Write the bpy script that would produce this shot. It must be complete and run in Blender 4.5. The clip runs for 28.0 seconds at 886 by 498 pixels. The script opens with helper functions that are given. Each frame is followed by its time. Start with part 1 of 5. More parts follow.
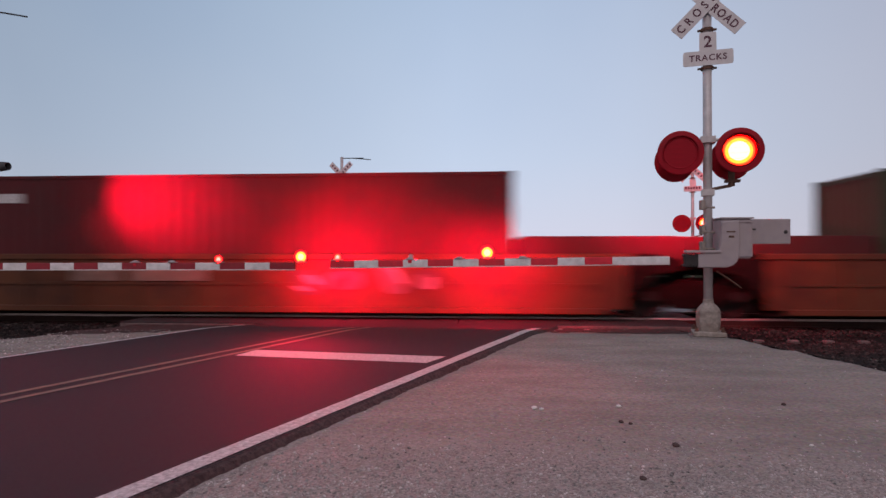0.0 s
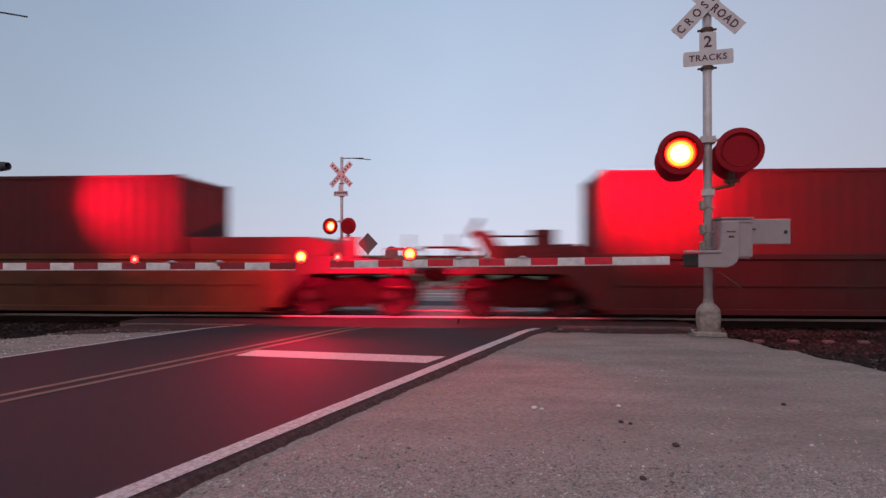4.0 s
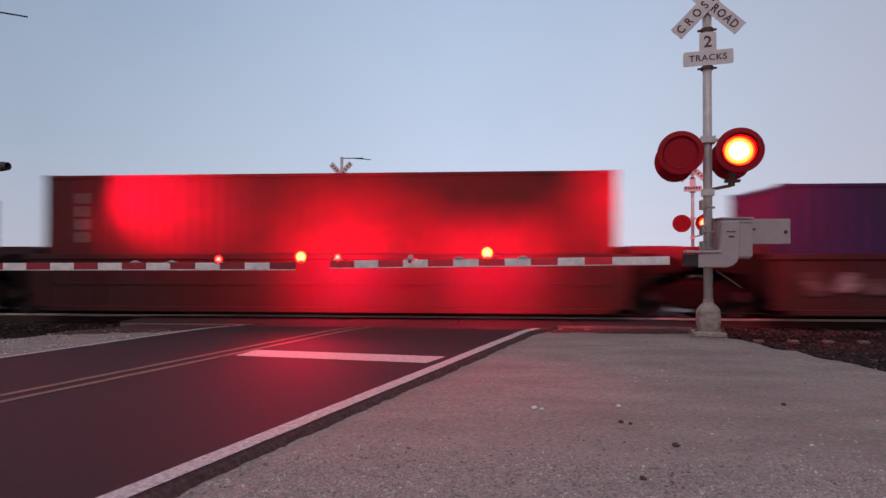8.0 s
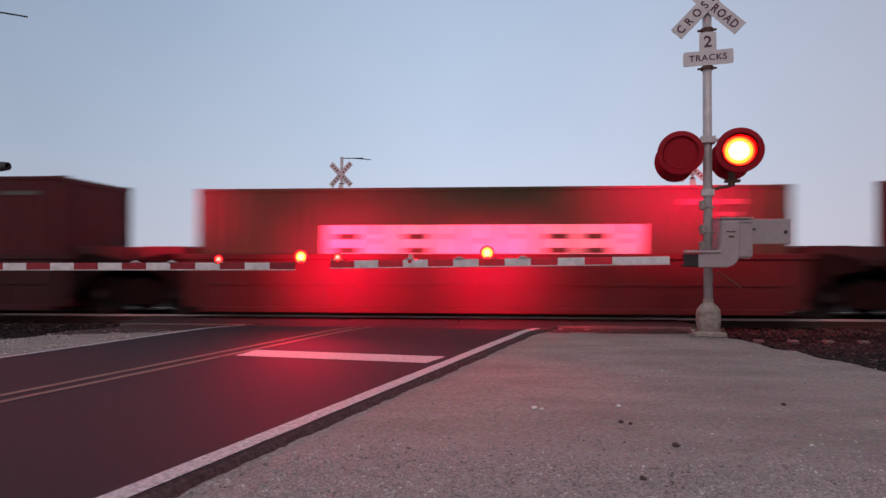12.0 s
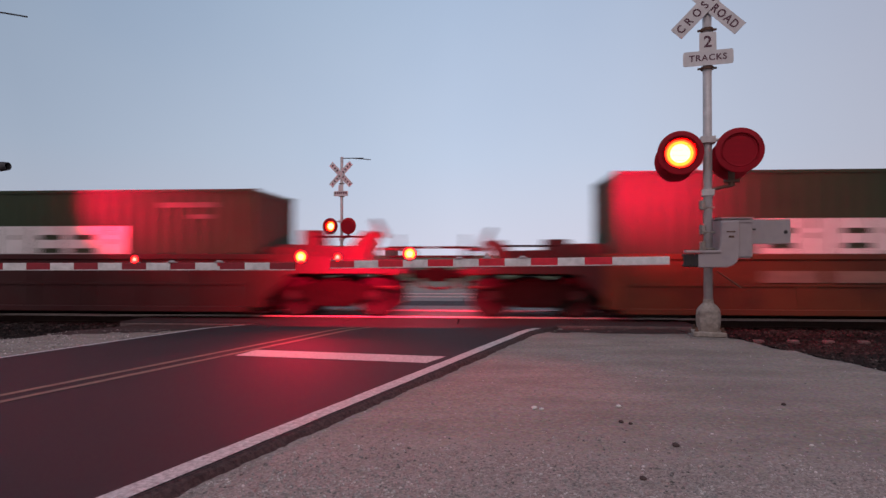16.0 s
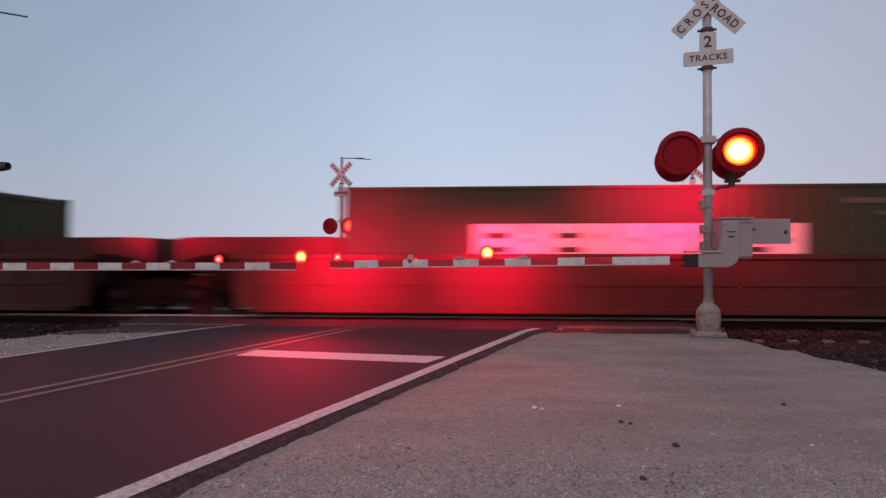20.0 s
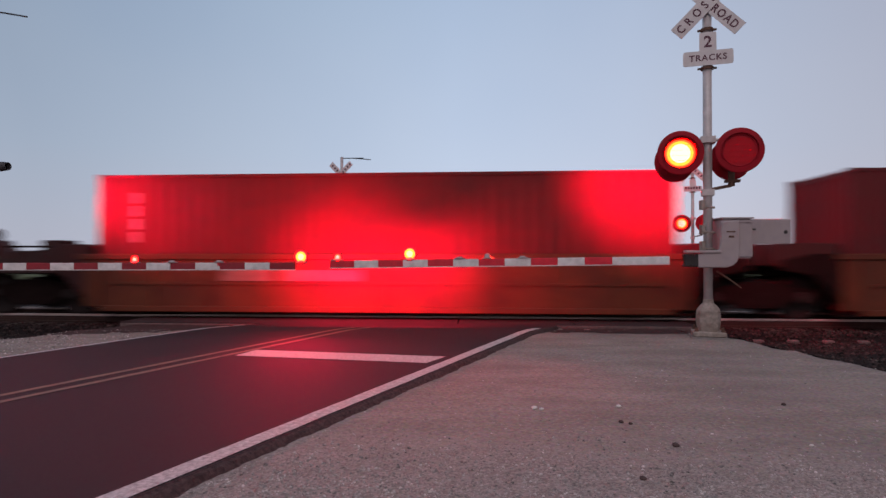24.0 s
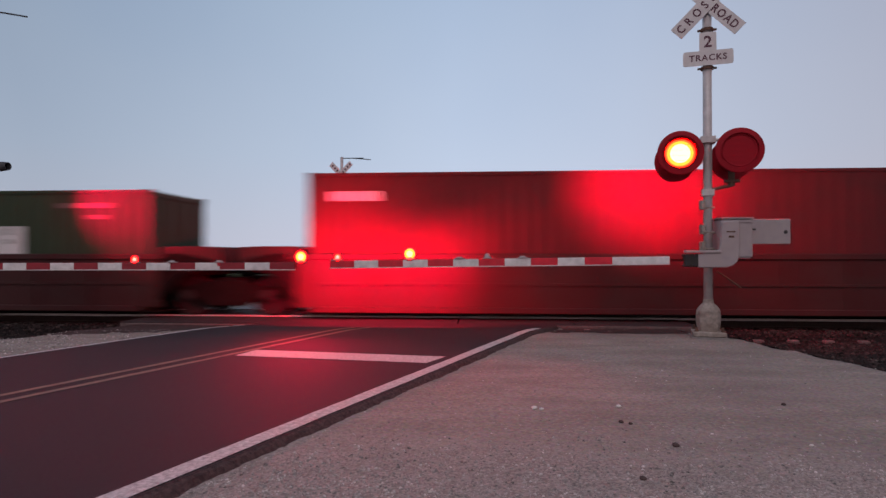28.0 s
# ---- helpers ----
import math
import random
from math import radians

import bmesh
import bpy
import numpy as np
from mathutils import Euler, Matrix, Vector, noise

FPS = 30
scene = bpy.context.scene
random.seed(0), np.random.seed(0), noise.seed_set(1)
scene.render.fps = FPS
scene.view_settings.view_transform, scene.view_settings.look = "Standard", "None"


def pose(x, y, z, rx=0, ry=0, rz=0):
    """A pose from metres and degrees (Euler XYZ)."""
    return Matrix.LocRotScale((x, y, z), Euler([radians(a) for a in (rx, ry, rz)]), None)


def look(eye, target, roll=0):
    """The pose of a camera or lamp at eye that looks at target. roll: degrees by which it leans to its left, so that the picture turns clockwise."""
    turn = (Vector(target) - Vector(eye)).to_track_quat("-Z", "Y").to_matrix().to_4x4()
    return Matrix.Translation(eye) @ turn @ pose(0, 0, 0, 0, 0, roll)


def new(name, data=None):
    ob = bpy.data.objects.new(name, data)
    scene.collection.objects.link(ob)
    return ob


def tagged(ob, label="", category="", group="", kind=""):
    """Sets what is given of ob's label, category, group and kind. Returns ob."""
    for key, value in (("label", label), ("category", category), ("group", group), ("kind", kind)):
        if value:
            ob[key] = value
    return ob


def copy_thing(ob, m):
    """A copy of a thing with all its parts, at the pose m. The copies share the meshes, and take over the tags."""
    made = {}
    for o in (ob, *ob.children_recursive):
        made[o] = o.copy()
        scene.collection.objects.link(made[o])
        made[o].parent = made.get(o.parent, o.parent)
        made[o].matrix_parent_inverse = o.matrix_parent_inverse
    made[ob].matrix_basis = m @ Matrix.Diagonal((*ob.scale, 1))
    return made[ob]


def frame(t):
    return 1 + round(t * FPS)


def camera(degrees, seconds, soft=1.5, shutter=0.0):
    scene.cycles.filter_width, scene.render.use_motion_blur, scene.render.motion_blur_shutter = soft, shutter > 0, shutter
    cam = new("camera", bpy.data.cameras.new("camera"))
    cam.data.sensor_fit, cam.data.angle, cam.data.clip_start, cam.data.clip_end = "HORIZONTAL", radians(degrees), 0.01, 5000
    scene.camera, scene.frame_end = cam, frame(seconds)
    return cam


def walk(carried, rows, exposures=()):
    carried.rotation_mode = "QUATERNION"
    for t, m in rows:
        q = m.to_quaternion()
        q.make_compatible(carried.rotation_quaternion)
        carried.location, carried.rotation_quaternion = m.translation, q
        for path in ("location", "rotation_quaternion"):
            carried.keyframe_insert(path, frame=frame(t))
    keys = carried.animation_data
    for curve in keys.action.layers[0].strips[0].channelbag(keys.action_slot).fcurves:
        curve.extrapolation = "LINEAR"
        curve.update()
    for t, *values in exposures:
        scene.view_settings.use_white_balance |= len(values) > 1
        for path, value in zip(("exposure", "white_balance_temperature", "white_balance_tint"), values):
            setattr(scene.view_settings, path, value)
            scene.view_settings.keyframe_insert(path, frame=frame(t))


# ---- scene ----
cam = camera(73.5, 28.0, soft=1.45, shutter=0.42)
EYE = (0.0, 0.0, 1.25)
VIEW = pose(*EYE, 90.6, 0, 4.1)
walk(cam, [(0.0, VIEW), (28.0, VIEW)], [(0.0, 0.09), (12.5, 0.08), (15.0, 0.02), (28.0, 0.01)])

# ---------------------------------------------------------------- world and light
world = bpy.data.worlds.new("dusk_sky")
scene.world = world
world.use_nodes = True
wn, wl = world.node_tree.nodes, world.node_tree.links
wn.clear()
sky = wn.new("ShaderNodeTexSky")
sky.sky_type = "NISHITA"
sky.sun_disc = False
sky.sun_elevation = radians(4)
sky.sun_rotation = radians(200)
sky.air_density, sky.dust_density, sky.ozone_density = 1.0, 2.0, 3.0
coord = wn.new("ShaderNodeTexCoord")
split = wn.new("ShaderNodeSeparateXYZ")
wl.new(coord.outputs["Generated"], split.inputs[0])
height = wn.new("ShaderNodeValToRGB")
height.color_ramp.elements[0].position, height.color_ramp.elements[0].color = 0.0, (0.71, 0.735, 0.89, 1)
height.color_ramp.elements[1].position, height.color_ramp.elements[1].color = 0.42, (0.41, 0.535, 0.725, 1)
step = height.color_ramp.elements.new(0.16)
step.color = (0.57, 0.672, 0.85, 1)
wl.new(split.outputs["Z"], height.inputs[0])
cloud = wn.new("ShaderNodeTexNoise")
cloud.inputs["Scale"].default_value, cloud.inputs["Detail"].default_value = 2.2, 3
wl.new(coord.outputs["Generated"], cloud.inputs["Vector"])
cloudmix = wn.new("ShaderNodeMix")
cloudmix.data_type, cloudmix.blend_type = "RGBA", "OVERLAY"
cloudmix.inputs[0].default_value = 0.12
wl.new(height.outputs[0], cloudmix.inputs[6])
wl.new(cloud.outputs["Fac"], cloudmix.inputs[7])
# the cloud is thicker to both sides, and the afterglow warms the right and the sky behind the viewer
thick = wn.new("ShaderNodeMapRange")
thick.inputs[1].default_value, thick.inputs[2].default_value = -0.62, -0.05
thick.inputs[3].default_value, thick.inputs[4].default_value = 0.68, 1.04
wl.new(split.outputs["X"], thick.inputs[0])
dim = wn.new("ShaderNodeMix")
dim.data_type, dim.blend_type = "RGBA", "MULTIPLY"
dim.inputs[0].default_value = 1.0
wl.new(cloudmix.outputs[2], dim.inputs[6])
thick_r = wn.new("ShaderNodeMapRange")
thick_r.inputs[1].default_value, thick_r.inputs[2].default_value = 0.22, 0.62
thick_r.inputs[3].default_value, thick_r.inputs[4].default_value = 1.0, 0.76
wl.new(split.outputs["X"], thick_r.inputs[0])
both = wn.new("ShaderNodeMath")
both.operation = "MULTIPLY"
wl.new(thick.outputs[0], both.inputs[0])
wl.new(thick_r.outputs[0], both.inputs[1])
wl.new(both.outputs[0], dim.inputs[7])
side = wn.new("ShaderNodeVectorMath")
side.operation = "DOT_PRODUCT"
side.inputs[1].default_value = (0.55, -0.80, -0.2)
wl.new(coord.outputs["Generated"], side.inputs[0])
warm = wn.new("ShaderNodeMapRange")
warm.inputs[1].default_value, warm.inputs[2].default_value = -1.0, 0.7
warm.inputs[4].default_value = 1.0
wl.new(side.outputs["Value"], warm.inputs[0])
afterglow = wn.new("ShaderNodeMix")
afterglow.data_type = "RGBA"
afterglow.inputs[7].default_value = (0.50, 0.405, 0.45, 1)
wl.new(warm.outputs[0], afterglow.inputs[0])
wl.new(dim.outputs[2], afterglow.inputs[6])
skyscale = wn.new("ShaderNodeMix")
skyscale.data_type, skyscale.blend_type = "RGBA", "MULTIPLY"
skyscale.inputs[0].default_value = 1.0
skyscale.inputs[7].default_value = (0.1, 0.1, 0.1, 1)
wl.new(sky.outputs[0], skyscale.inputs[6])
overcast = wn.new("ShaderNodeMix")
overcast.data_type = "RGBA"
overcast.inputs[0].default_value = 0.9
wl.new(skyscale.outputs[2], overcast.inputs[6])
wl.new(afterglow.outputs[2], overcast.inputs[7])
back = wn.new("ShaderNodeBackground")
back.inputs["Strength"].default_value = 1.0
wl.new(overcast.outputs[2], back.inputs["Color"])
out = wn.new("ShaderNodeOutputWorld")
wl.new(back.outputs[0], out.inputs["Surface"])

sun = new("sun", bpy.data.lights.new("sun", "SUN"))
sun.data.energy, sun.data.angle, sun.data.color = 0.5, radians(25), (1.0, 0.93, 0.9)
sun.matrix_world = look((-8, -22, 30), (0, 8, 0))

# signal phases: the left-hand lamps burn from LEFT_ON for LEFT_LONG seconds of every PERIOD
PERIOD, LEFT_ON, LEFT_LONG = 1.19, 0.21, 0.55
SPEED = 27.147
TRACK = 13.45          # centre line of the near track
RAIL_Z = -0.06         # top of rail
TRACK_2 = 19.6
ROAD = Vector((0.348, 0.9375, 0)).normalized()   # along the road, away from the viewer
RED_LIGHT = (1.0, 0.0005, 0.045)


# ---------------------------------------------------------------- materials
def material(name, base, rough=0.6, metal=0.0, vary=0.25, scale=6.0, bump=0.0, bump_scale=60.0,
             stain=None, stain_amount=0.4, stain_scale=1.5, detail=5, object_vary=0.0, spec=0.5):
    """A surface with colour variation at two scales, optional stains and fine relief."""
    mat = bpy.data.materials.new(name)
    mat.use_nodes = True
    n, l = mat.node_tree.nodes, mat.node_tree.links
    bsdf = n["Principled BSDF"]
    bsdf.inputs["Metallic"].default_value = metal
    bsdf.inputs["Specular IOR Level"].default_value = spec
    tc = n.new("ShaderNodeTexCoord")
    fine = n.new("ShaderNodeTexNoise")
    fine.inputs["Scale"].default_value, fine.inputs["Detail"].default_value = scale, detail
    l.new(tc.outputs["Object"], fine.inputs["Vector"])
    ramp = n.new("ShaderNodeValToRGB")
    lo = [c * (1 - vary) for c in base[:3]]
    hi = [min(1, c * (1 + vary)) for c in base[:3]]
    ramp.color_ramp.elements[0].position, ramp.color_ramp.elements[0].color = 0.3, (*lo, 1)
    ramp.color_ramp.elements[1].position, ramp.color_ramp.elements[1].color = 0.7, (*hi, 1)
    l.new(fine.outputs["Fac"], ramp.inputs[0])
    colour = ramp.outputs[0]
    if stain:
        big = n.new("ShaderNodeTexNoise")
        big.inputs["Scale"].default_value, big.inputs["Detail"].default_value = stain_scale, 6
        big.inputs["Roughness"].default_value = 0.65
        l.new(tc.outputs["Object"], big.inputs["Vector"])
        edge = n.new("ShaderNodeMapRange")
        edge.inputs[1].default_value, edge.inputs[2].default_value = 0.45, 0.7
        edge.inputs[4].default_value = stain_amount
        l.new(big.outputs["Fac"], edge.inputs[0])
        mix = n.new("ShaderNodeMix")
        mix.data_type = "RGBA"
        l.new(edge.outputs[0], mix.inputs[0])
        l.new(colour, mix.inputs[6])
        mix.inputs[7].default_value = (*stain, 1)
        colour = mix.outputs[2]
    if object_vary:
        info = n.new("ShaderNodeObjectInfo")
        rng = n.new("ShaderNodeMapRange")
        rng.inputs[3].default_value, rng.inputs[4].default_value = 1 - object_vary, 1 + object_vary
        l.new(info.outputs["Random"], rng.inputs[0])
        hsv = n.new("ShaderNodeHueSaturation")
        l.new(rng.outputs[0], hsv.inputs["Value"])
        l.new(colour, hsv.inputs["Color"])
        colour = hsv.outputs[0]
    l.new(colour, bsdf.inputs["Base Color"])
    rr = n.new("ShaderNodeMapRange")
    rr.inputs[3].default_value, rr.inputs[4].default_value = max(0.05, rough - 0.12), min(1, rough + 0.12)
    l.new(fine.outputs["Fac"], rr.inputs[0])
    l.new(rr.outputs[0], bsdf.inputs["Roughness"])
    if bump:
        grain = n.new("ShaderNodeTexNoise")
        grain.inputs["Scale"].default_value, grain.inputs["Detail"].default_value = bump_scale, 4
        l.new(tc.outputs["Object"], grain.inputs["Vector"])
        bn = n.new("ShaderNodeBump")
        bn.inputs["Strength"].default_value, bn.inputs["Distance"].default_value = bump, 0.02
        l.new(grain.outputs["Fac"], bn.inputs["Height"])
        l.new(bn.outputs[0], bsdf.inputs["Normal"])
    return mat


def glow(name, colour, strength):
    mat = bpy.data.materials.new(name)
    mat.use_nodes = True
    b = mat.node_tree.nodes["Principled BSDF"]
    b.inputs["Base Color"].default_value = (*[min(1, c) * 0.5 for c in colour], 1)
    b.inputs["Emission Color"].default_value = (*colour, 1)
    b.inputs["Emission Strength"].default_value = strength
    return mat


def gravel_material():
    """Compacted limestone gravel close by, dull stubble field far beyond the tracks."""
    mat = material("gravel_ground", (0.285, 0.232, 0.207), 0.95, vary=0.24, scale=30, bump=0.6, bump_scale=85,
                   stain=(0.20, 0.17, 0.16), stain_amount=0.6, stain_scale=0.55, detail=10, spec=0.2)
    n, l = mat.node_tree.nodes, mat.node_tree.links
    bsdf = n["Principled BSDF"]
    colour = bsdf.inputs["Base Color"].links[0].from_socket
    tc = n.new("ShaderNodeTexCoord")
    chips = n.new("ShaderNodeTexVoronoi")
    chips.inputs["Scale"].default_value = 42
    l.new(tc.outputs["Object"], chips.inputs["Vector"])
    lift = n.new("ShaderNodeMix")
    lift.data_type, lift.blend_type = "RGBA", "OVERLAY"
    lift.inputs[0].default_value = 0.13
    l.new(colour, lift.inputs[6])
    l.new(chips.outputs["Color"], lift.inputs[7])
    grey = n.new("ShaderNodeHueSaturation")
    grey.inputs["Saturation"].default_value = 0.9
    l.new(lift.outputs[2], grey.inputs["Color"])
    xyz = n.new("ShaderNodeSeparateXYZ")
    l.new(tc.outputs["Object"], xyz.inputs[0])
    # drag marks across the compacted part
    stretch = n.new("ShaderNodeMapping")
    stretch.inputs["Scale"].default_value = (0.5, 1.5, 1)
    stretch.inputs["Rotation"].default_value = (0, 0, radians(8))
    l.new(tc.outputs["Object"], stretch.inputs["Vector"])
    drag = n.new("ShaderNodeTexNoise")
    drag.inputs["Scale"].default_value, drag.inputs["Detail"].default_value = 1.6, 7
    l.new(stretch.outputs[0], drag.inputs["Vector"])
    dragr = n.new("ShaderNodeMapRange")
    dragr.inputs[1].default_value, dragr.inputs[2].default_value = 0.35, 0.68
    dragr.inputs[3].default_value, dragr.inputs[4].default_value = 0.85, 1.1
    l.new(drag.outputs["Fac"], dragr.inputs[0])
    dragged = n.new("ShaderNodeMix")
    dragged.data_type, dragged.blend_type = "RGBA", "MULTIPLY"
    dragged.inputs[0].default_value = 1.0
    l.new(grey.outputs[0], dragged.inputs[6])
    l.new(dragr.outputs[0], dragged.inputs[7])
    # a loose coarse patch of paler chips in the foreground
    wander = n.new("ShaderNodeTexNoise")
    wander.inputs["Scale"].default_value, wander.inputs["Detail"].default_value = 1.1, 5
    l.new(tc.outputs["Object"], wander.inputs["Vector"])
    edge = n.new("ShaderNodeMath")
    edge.operation = "MULTIPLY_ADD"
    edge.inputs[1].default_value = 2.4
    l.new(wander.outputs["Fac"], edge.inputs[0])
    l.new(xyz.outputs["Y"], edge.inputs[2])
    loose = n.new("ShaderNodeMapRange")
    loose.inputs[1].default_value, loose.inputs[2].default_value = 5.7, 4.8
    l.new(edge.outputs[0], loose.inputs[0])
    chip2 = n.new("ShaderNodeTexVoronoi")
    chip2.inputs["Scale"].default_value = 70
    l.new(tc.outputs["Object"], chip2.inputs["Vector"])
    tone = n.new("ShaderNodeValToRGB")
    tone.color_ramp.elements[0].color, tone.color_ramp.elements[1].color = (0.15, 0.12, 0.112, 1), (0.45, 0.385, 0.36, 1)
    bw = n.new("ShaderNodeRGBToBW")
    l.new(chip2.outputs["Color"], bw.inputs[0])
    l.new(bw.outputs[0], tone.inputs[0])
    coarse = n.new("ShaderNodeMix")
    coarse.data_type = "RGBA"
    dull = n.new("ShaderNodeMath")
    dull.operation = "MULTIPLY"
    dull.inputs[1].default_value = 0.75
    l.new(loose.outputs[0], dull.inputs[0])
    l.new(dull.outputs[0], coarse.inputs[0])
    l.new(dragged.outputs[2], coarse.inputs[6])
    l.new(tone.outputs[0], coarse.inputs[7])
    far = n.new("ShaderNodeMapRange")
    far.inputs[1].default_value, far.inputs[2].default_value = 24, 34
    l.new(xyz.outputs["Y"], far.inputs[0])
    field = n.new("ShaderNodeMix")
    field.data_type = "RGBA"
    field.inputs[7].default_value = (0.085, 0.095, 0.045, 1)
    l.new(far.outputs[0], field.inputs[0])
    l.new(coarse.outputs[2], field.inputs[6])
    l.new(field.outputs[2], bsdf.inputs["Base Color"])
    return mat


GRAVEL = gravel_material()
ASPHALT = material("asphalt", (0.035, 0.0250, 0.030), 0.72, vary=0.3, scale=40, bump=0.5, bump_scale=160,
                   stain=(0.043, 0.031, 0.0375), stain_amount=0.6, stain_scale=0.5, detail=8, spec=0.14)
PANEL = material("crossing_asphalt", (0.02, 0.0135, 0.0145), 0.85, vary=0.3, scale=20, bump=0.4, bump_scale=90)
PANEL_PALE = material("crossing_concrete", (0.17, 0.148, 0.145), 0.7, vary=0.25, scale=14, bump=0.4, bump_scale=60)
CONCRETE = material("concrete", (0.19, 0.165, 0.155), 0.9, vary=0.2, scale=12, bump=0.5, bump_scale=50,
                    stain=(0.16, 0.14, 0.13), stain_amount=0.6)
WHITE_LINE = material("white_road_paint", (0.50, 0.47, 0.47), 0.75, vary=0.3, scale=26, bump=0.4, bump_scale=120,
                      stain=(0.14, 0.12, 0.115), stain_amount=0.55, stain_scale=34)
YELLOW_LINE = material("yellow_road_paint", (0.165, 0.125, 0.085), 0.7, vary=0.2, scale=14, bump=0.3, bump_scale=120,
                       stain=(0.09, 0.07, 0.06), stain_amount=0.85, stain_scale=4)
BALLAST = material("ballast_bed", (0.016, 0.0105, 0.0105), 0.95, vary=0.5, scale=30, bump=1.0, bump_scale=40, spec=0.2)
STONE = material("ballast_stone", (0.04, 0.027, 0.026), 0.9, vary=0.5, scale=9, spec=0.2)
PEBBLE = material("pale_pebble", (0.33, 0.295, 0.285), 0.9, vary=0.65, scale=9, spec=0.25)
WHITE_STONE = material("white_stone", (0.62, 0.57, 0.55), 0.85, vary=0.2, scale=20)
def island_vary(mat, low, high):
    """Each loose stone of a joined mesh gets a tone of its own."""
    n, l = mat.node_tree.nodes, mat.node_tree.links
    bsdf = n["Principled BSDF"]
    colour = bsdf.inputs["Base Color"].links[0].from_socket
    geo = n.new("ShaderNodeNewGeometry")
    rng = n.new("ShaderNodeMapRange")
    rng.inputs[3].default_value, rng.inputs[4].default_value = low, high
    l.new(geo.outputs["Random Per Island"], rng.inputs[0])
    hsv = n.new("ShaderNodeHueSaturation")
    l.new(rng.outputs[0], hsv.inputs["Value"])
    l.new(colour, hsv.inputs["Color"])
    l.new(hsv.outputs[0], bsdf.inputs["Base Color"])


island_vary(PEBBLE, 0.6, 1.4)
island_vary(STONE, 0.2, 1.9)
LIP = material("worn_crossing_lip", (0.115, 0.09, 0.087), 0.9, vary=0.3, scale=14, bump=0.5, bump_scale=50)
TIE = material("weathered_tie", (0.05, 0.038, 0.034), 0.9, vary=0.35, scale=8, bump=0.6, bump_scale=30)
RAIL = material("worn_rail_steel", (0.62, 0.53, 0.52), 0.34, metal=0.35, vary=0.08, scale=1.5)
RAIL_SIDE = material("rusty_rail_web", (0.034, 0.015, 0.012), 0.85, vary=0.35, scale=12)
GALV = material("aluminium_pole", (0.52, 0.485, 0.49), 0.5, metal=0.25, vary=0.12, scale=9, stain=(0.35, 0.3, 0.29),
                stain_amount=0.5, stain_scale=3)
MACHINE = material("pale_painted_steel", (0.37, 0.315, 0.33), 0.55, metal=0.1, vary=0.1, scale=8,
                   stain=(0.33, 0.27, 0.25), stain_amount=0.55, stain_scale=4)
CASTING = material("weathered_cast_base", (0.33, 0.28, 0.25), 0.8, metal=0.2, vary=0.25, scale=14, bump=0.4,
                   bump_scale=40, stain=(0.15, 0.1, 0.08), stain_amount=0.6, stain_scale=6)
DARK_STEEL = material("dark_steel", (0.03, 0.025, 0.026), 0.55, metal=0.3, vary=0.3, scale=12)
BLACK = material("matt_black_enamel", (0.035, 0.010, 0.011), 0.5, vary=0.3, scale=5)
RUST = material("rusty_bracket", (0.13, 0.07, 0.05), 0.8, metal=0.2, vary=0.35, scale=18)
SIGN_WHITE = material("sign_sheeting_white", (0.62, 0.59, 0.60), 0.45, vary=0.08, scale=6, stain=(0.45, 0.4, 0.4),
                      stain_amount=0.4, stain_scale=4)
SIGN_BACK = material("bare_sign_back", (0.16, 0.14, 0.14), 0.6, metal=0.3, vary=0.15, scale=6)
INK = material("sign_black", (0.09, 0.028, 0.05), 0.6, vary=0.1, scale=8)
ARM_WHITE = material("arm_white_sheeting", (0.74, 0.70, 0.71), 0.45, vary=0.1, scale=9, stain=(0.36, 0.33, 0.33),
                     stain_amount=0.5, stain_scale=6)
# a darker copy of ARM_RED for the left arm's stripes
ARM_RED_DARK = material("darker_arm_red_sheeting", (0.27, 0.011, 0.024), 0.5, vary=0.15, scale=9)
ARM_RED = material("arm_red_sheeting", (0.62, 0.012, 0.035), 0.45, vary=0.15, scale=9)
SIGNAL_ENAMEL = material("dark_red_enamel", (0.30, 0.004, 0.015), 0.6, vary=0.2, scale=5, spec=0.2)
DIRT = material("dark_dirt", (0.058, 0.037, 0.036), 0.95, vary=0.4, scale=9, bump=0.7, bump_scale=40, spec=0.2)
EDGE = material("crumbled_asphalt", (0.075, 0.047, 0.047), 0.95, vary=0.4, scale=30, bump=0.9, bump_scale=70, spec=0.2)
SIDE_GREY = material("dark_grey_hood", (0.05, 0.05, 0.055), 0.5, vary=0.2, scale=6)
MARK_DIM = material("faded_marking", (0.085, 0.08, 0.07), 0.6, vary=0.2, scale=6)
PANEL_MARK = material("faded_data_panel", (0.19, 0.12, 0.095), 0.7, vary=0.25, scale=6)
LENS_DARK = material("unlit_red_shutter", (0.30, 0.004, 0.015), 0.5, vary=0.15, scale=5, spec=0.15)
LENS_LIT = glow("lit_red_lens", (1.0, 0.003, 0.0075), 12.0)
BULB_LIT = glow("lit_lamp_core", (1.0, 0.0115, 0.001), 75.0)
EMBER_LIT = glow("lit_lamp_ember", (1.0, 0.0028, 0.0007), 60.0)
HEART_LIT = glow("lit_lamp_heart", (1.0, 0.0145, 0.0115), 80.0)
MARKER_LIT = glow("lit_marker_lens", (1.0, 0.0105, 0.0085), 70.0)
MARKER_HEART = glow("lit_marker_heart", (1.0, 0.0135, 0.0065), 90.0)
# running gear: the heavy shade under the cars is put into these near-black colours
WHEEL = material("shaded_wheel_steel", (0.018, 0.011, 0.011), 0.85, metal=0.1, vary=0.3, scale=9)
TRUCK = material("shaded_grimy_truck_casting", (0.013, 0.008, 0.008), 0.95, vary=0.35, scale=8, spec=0.05)
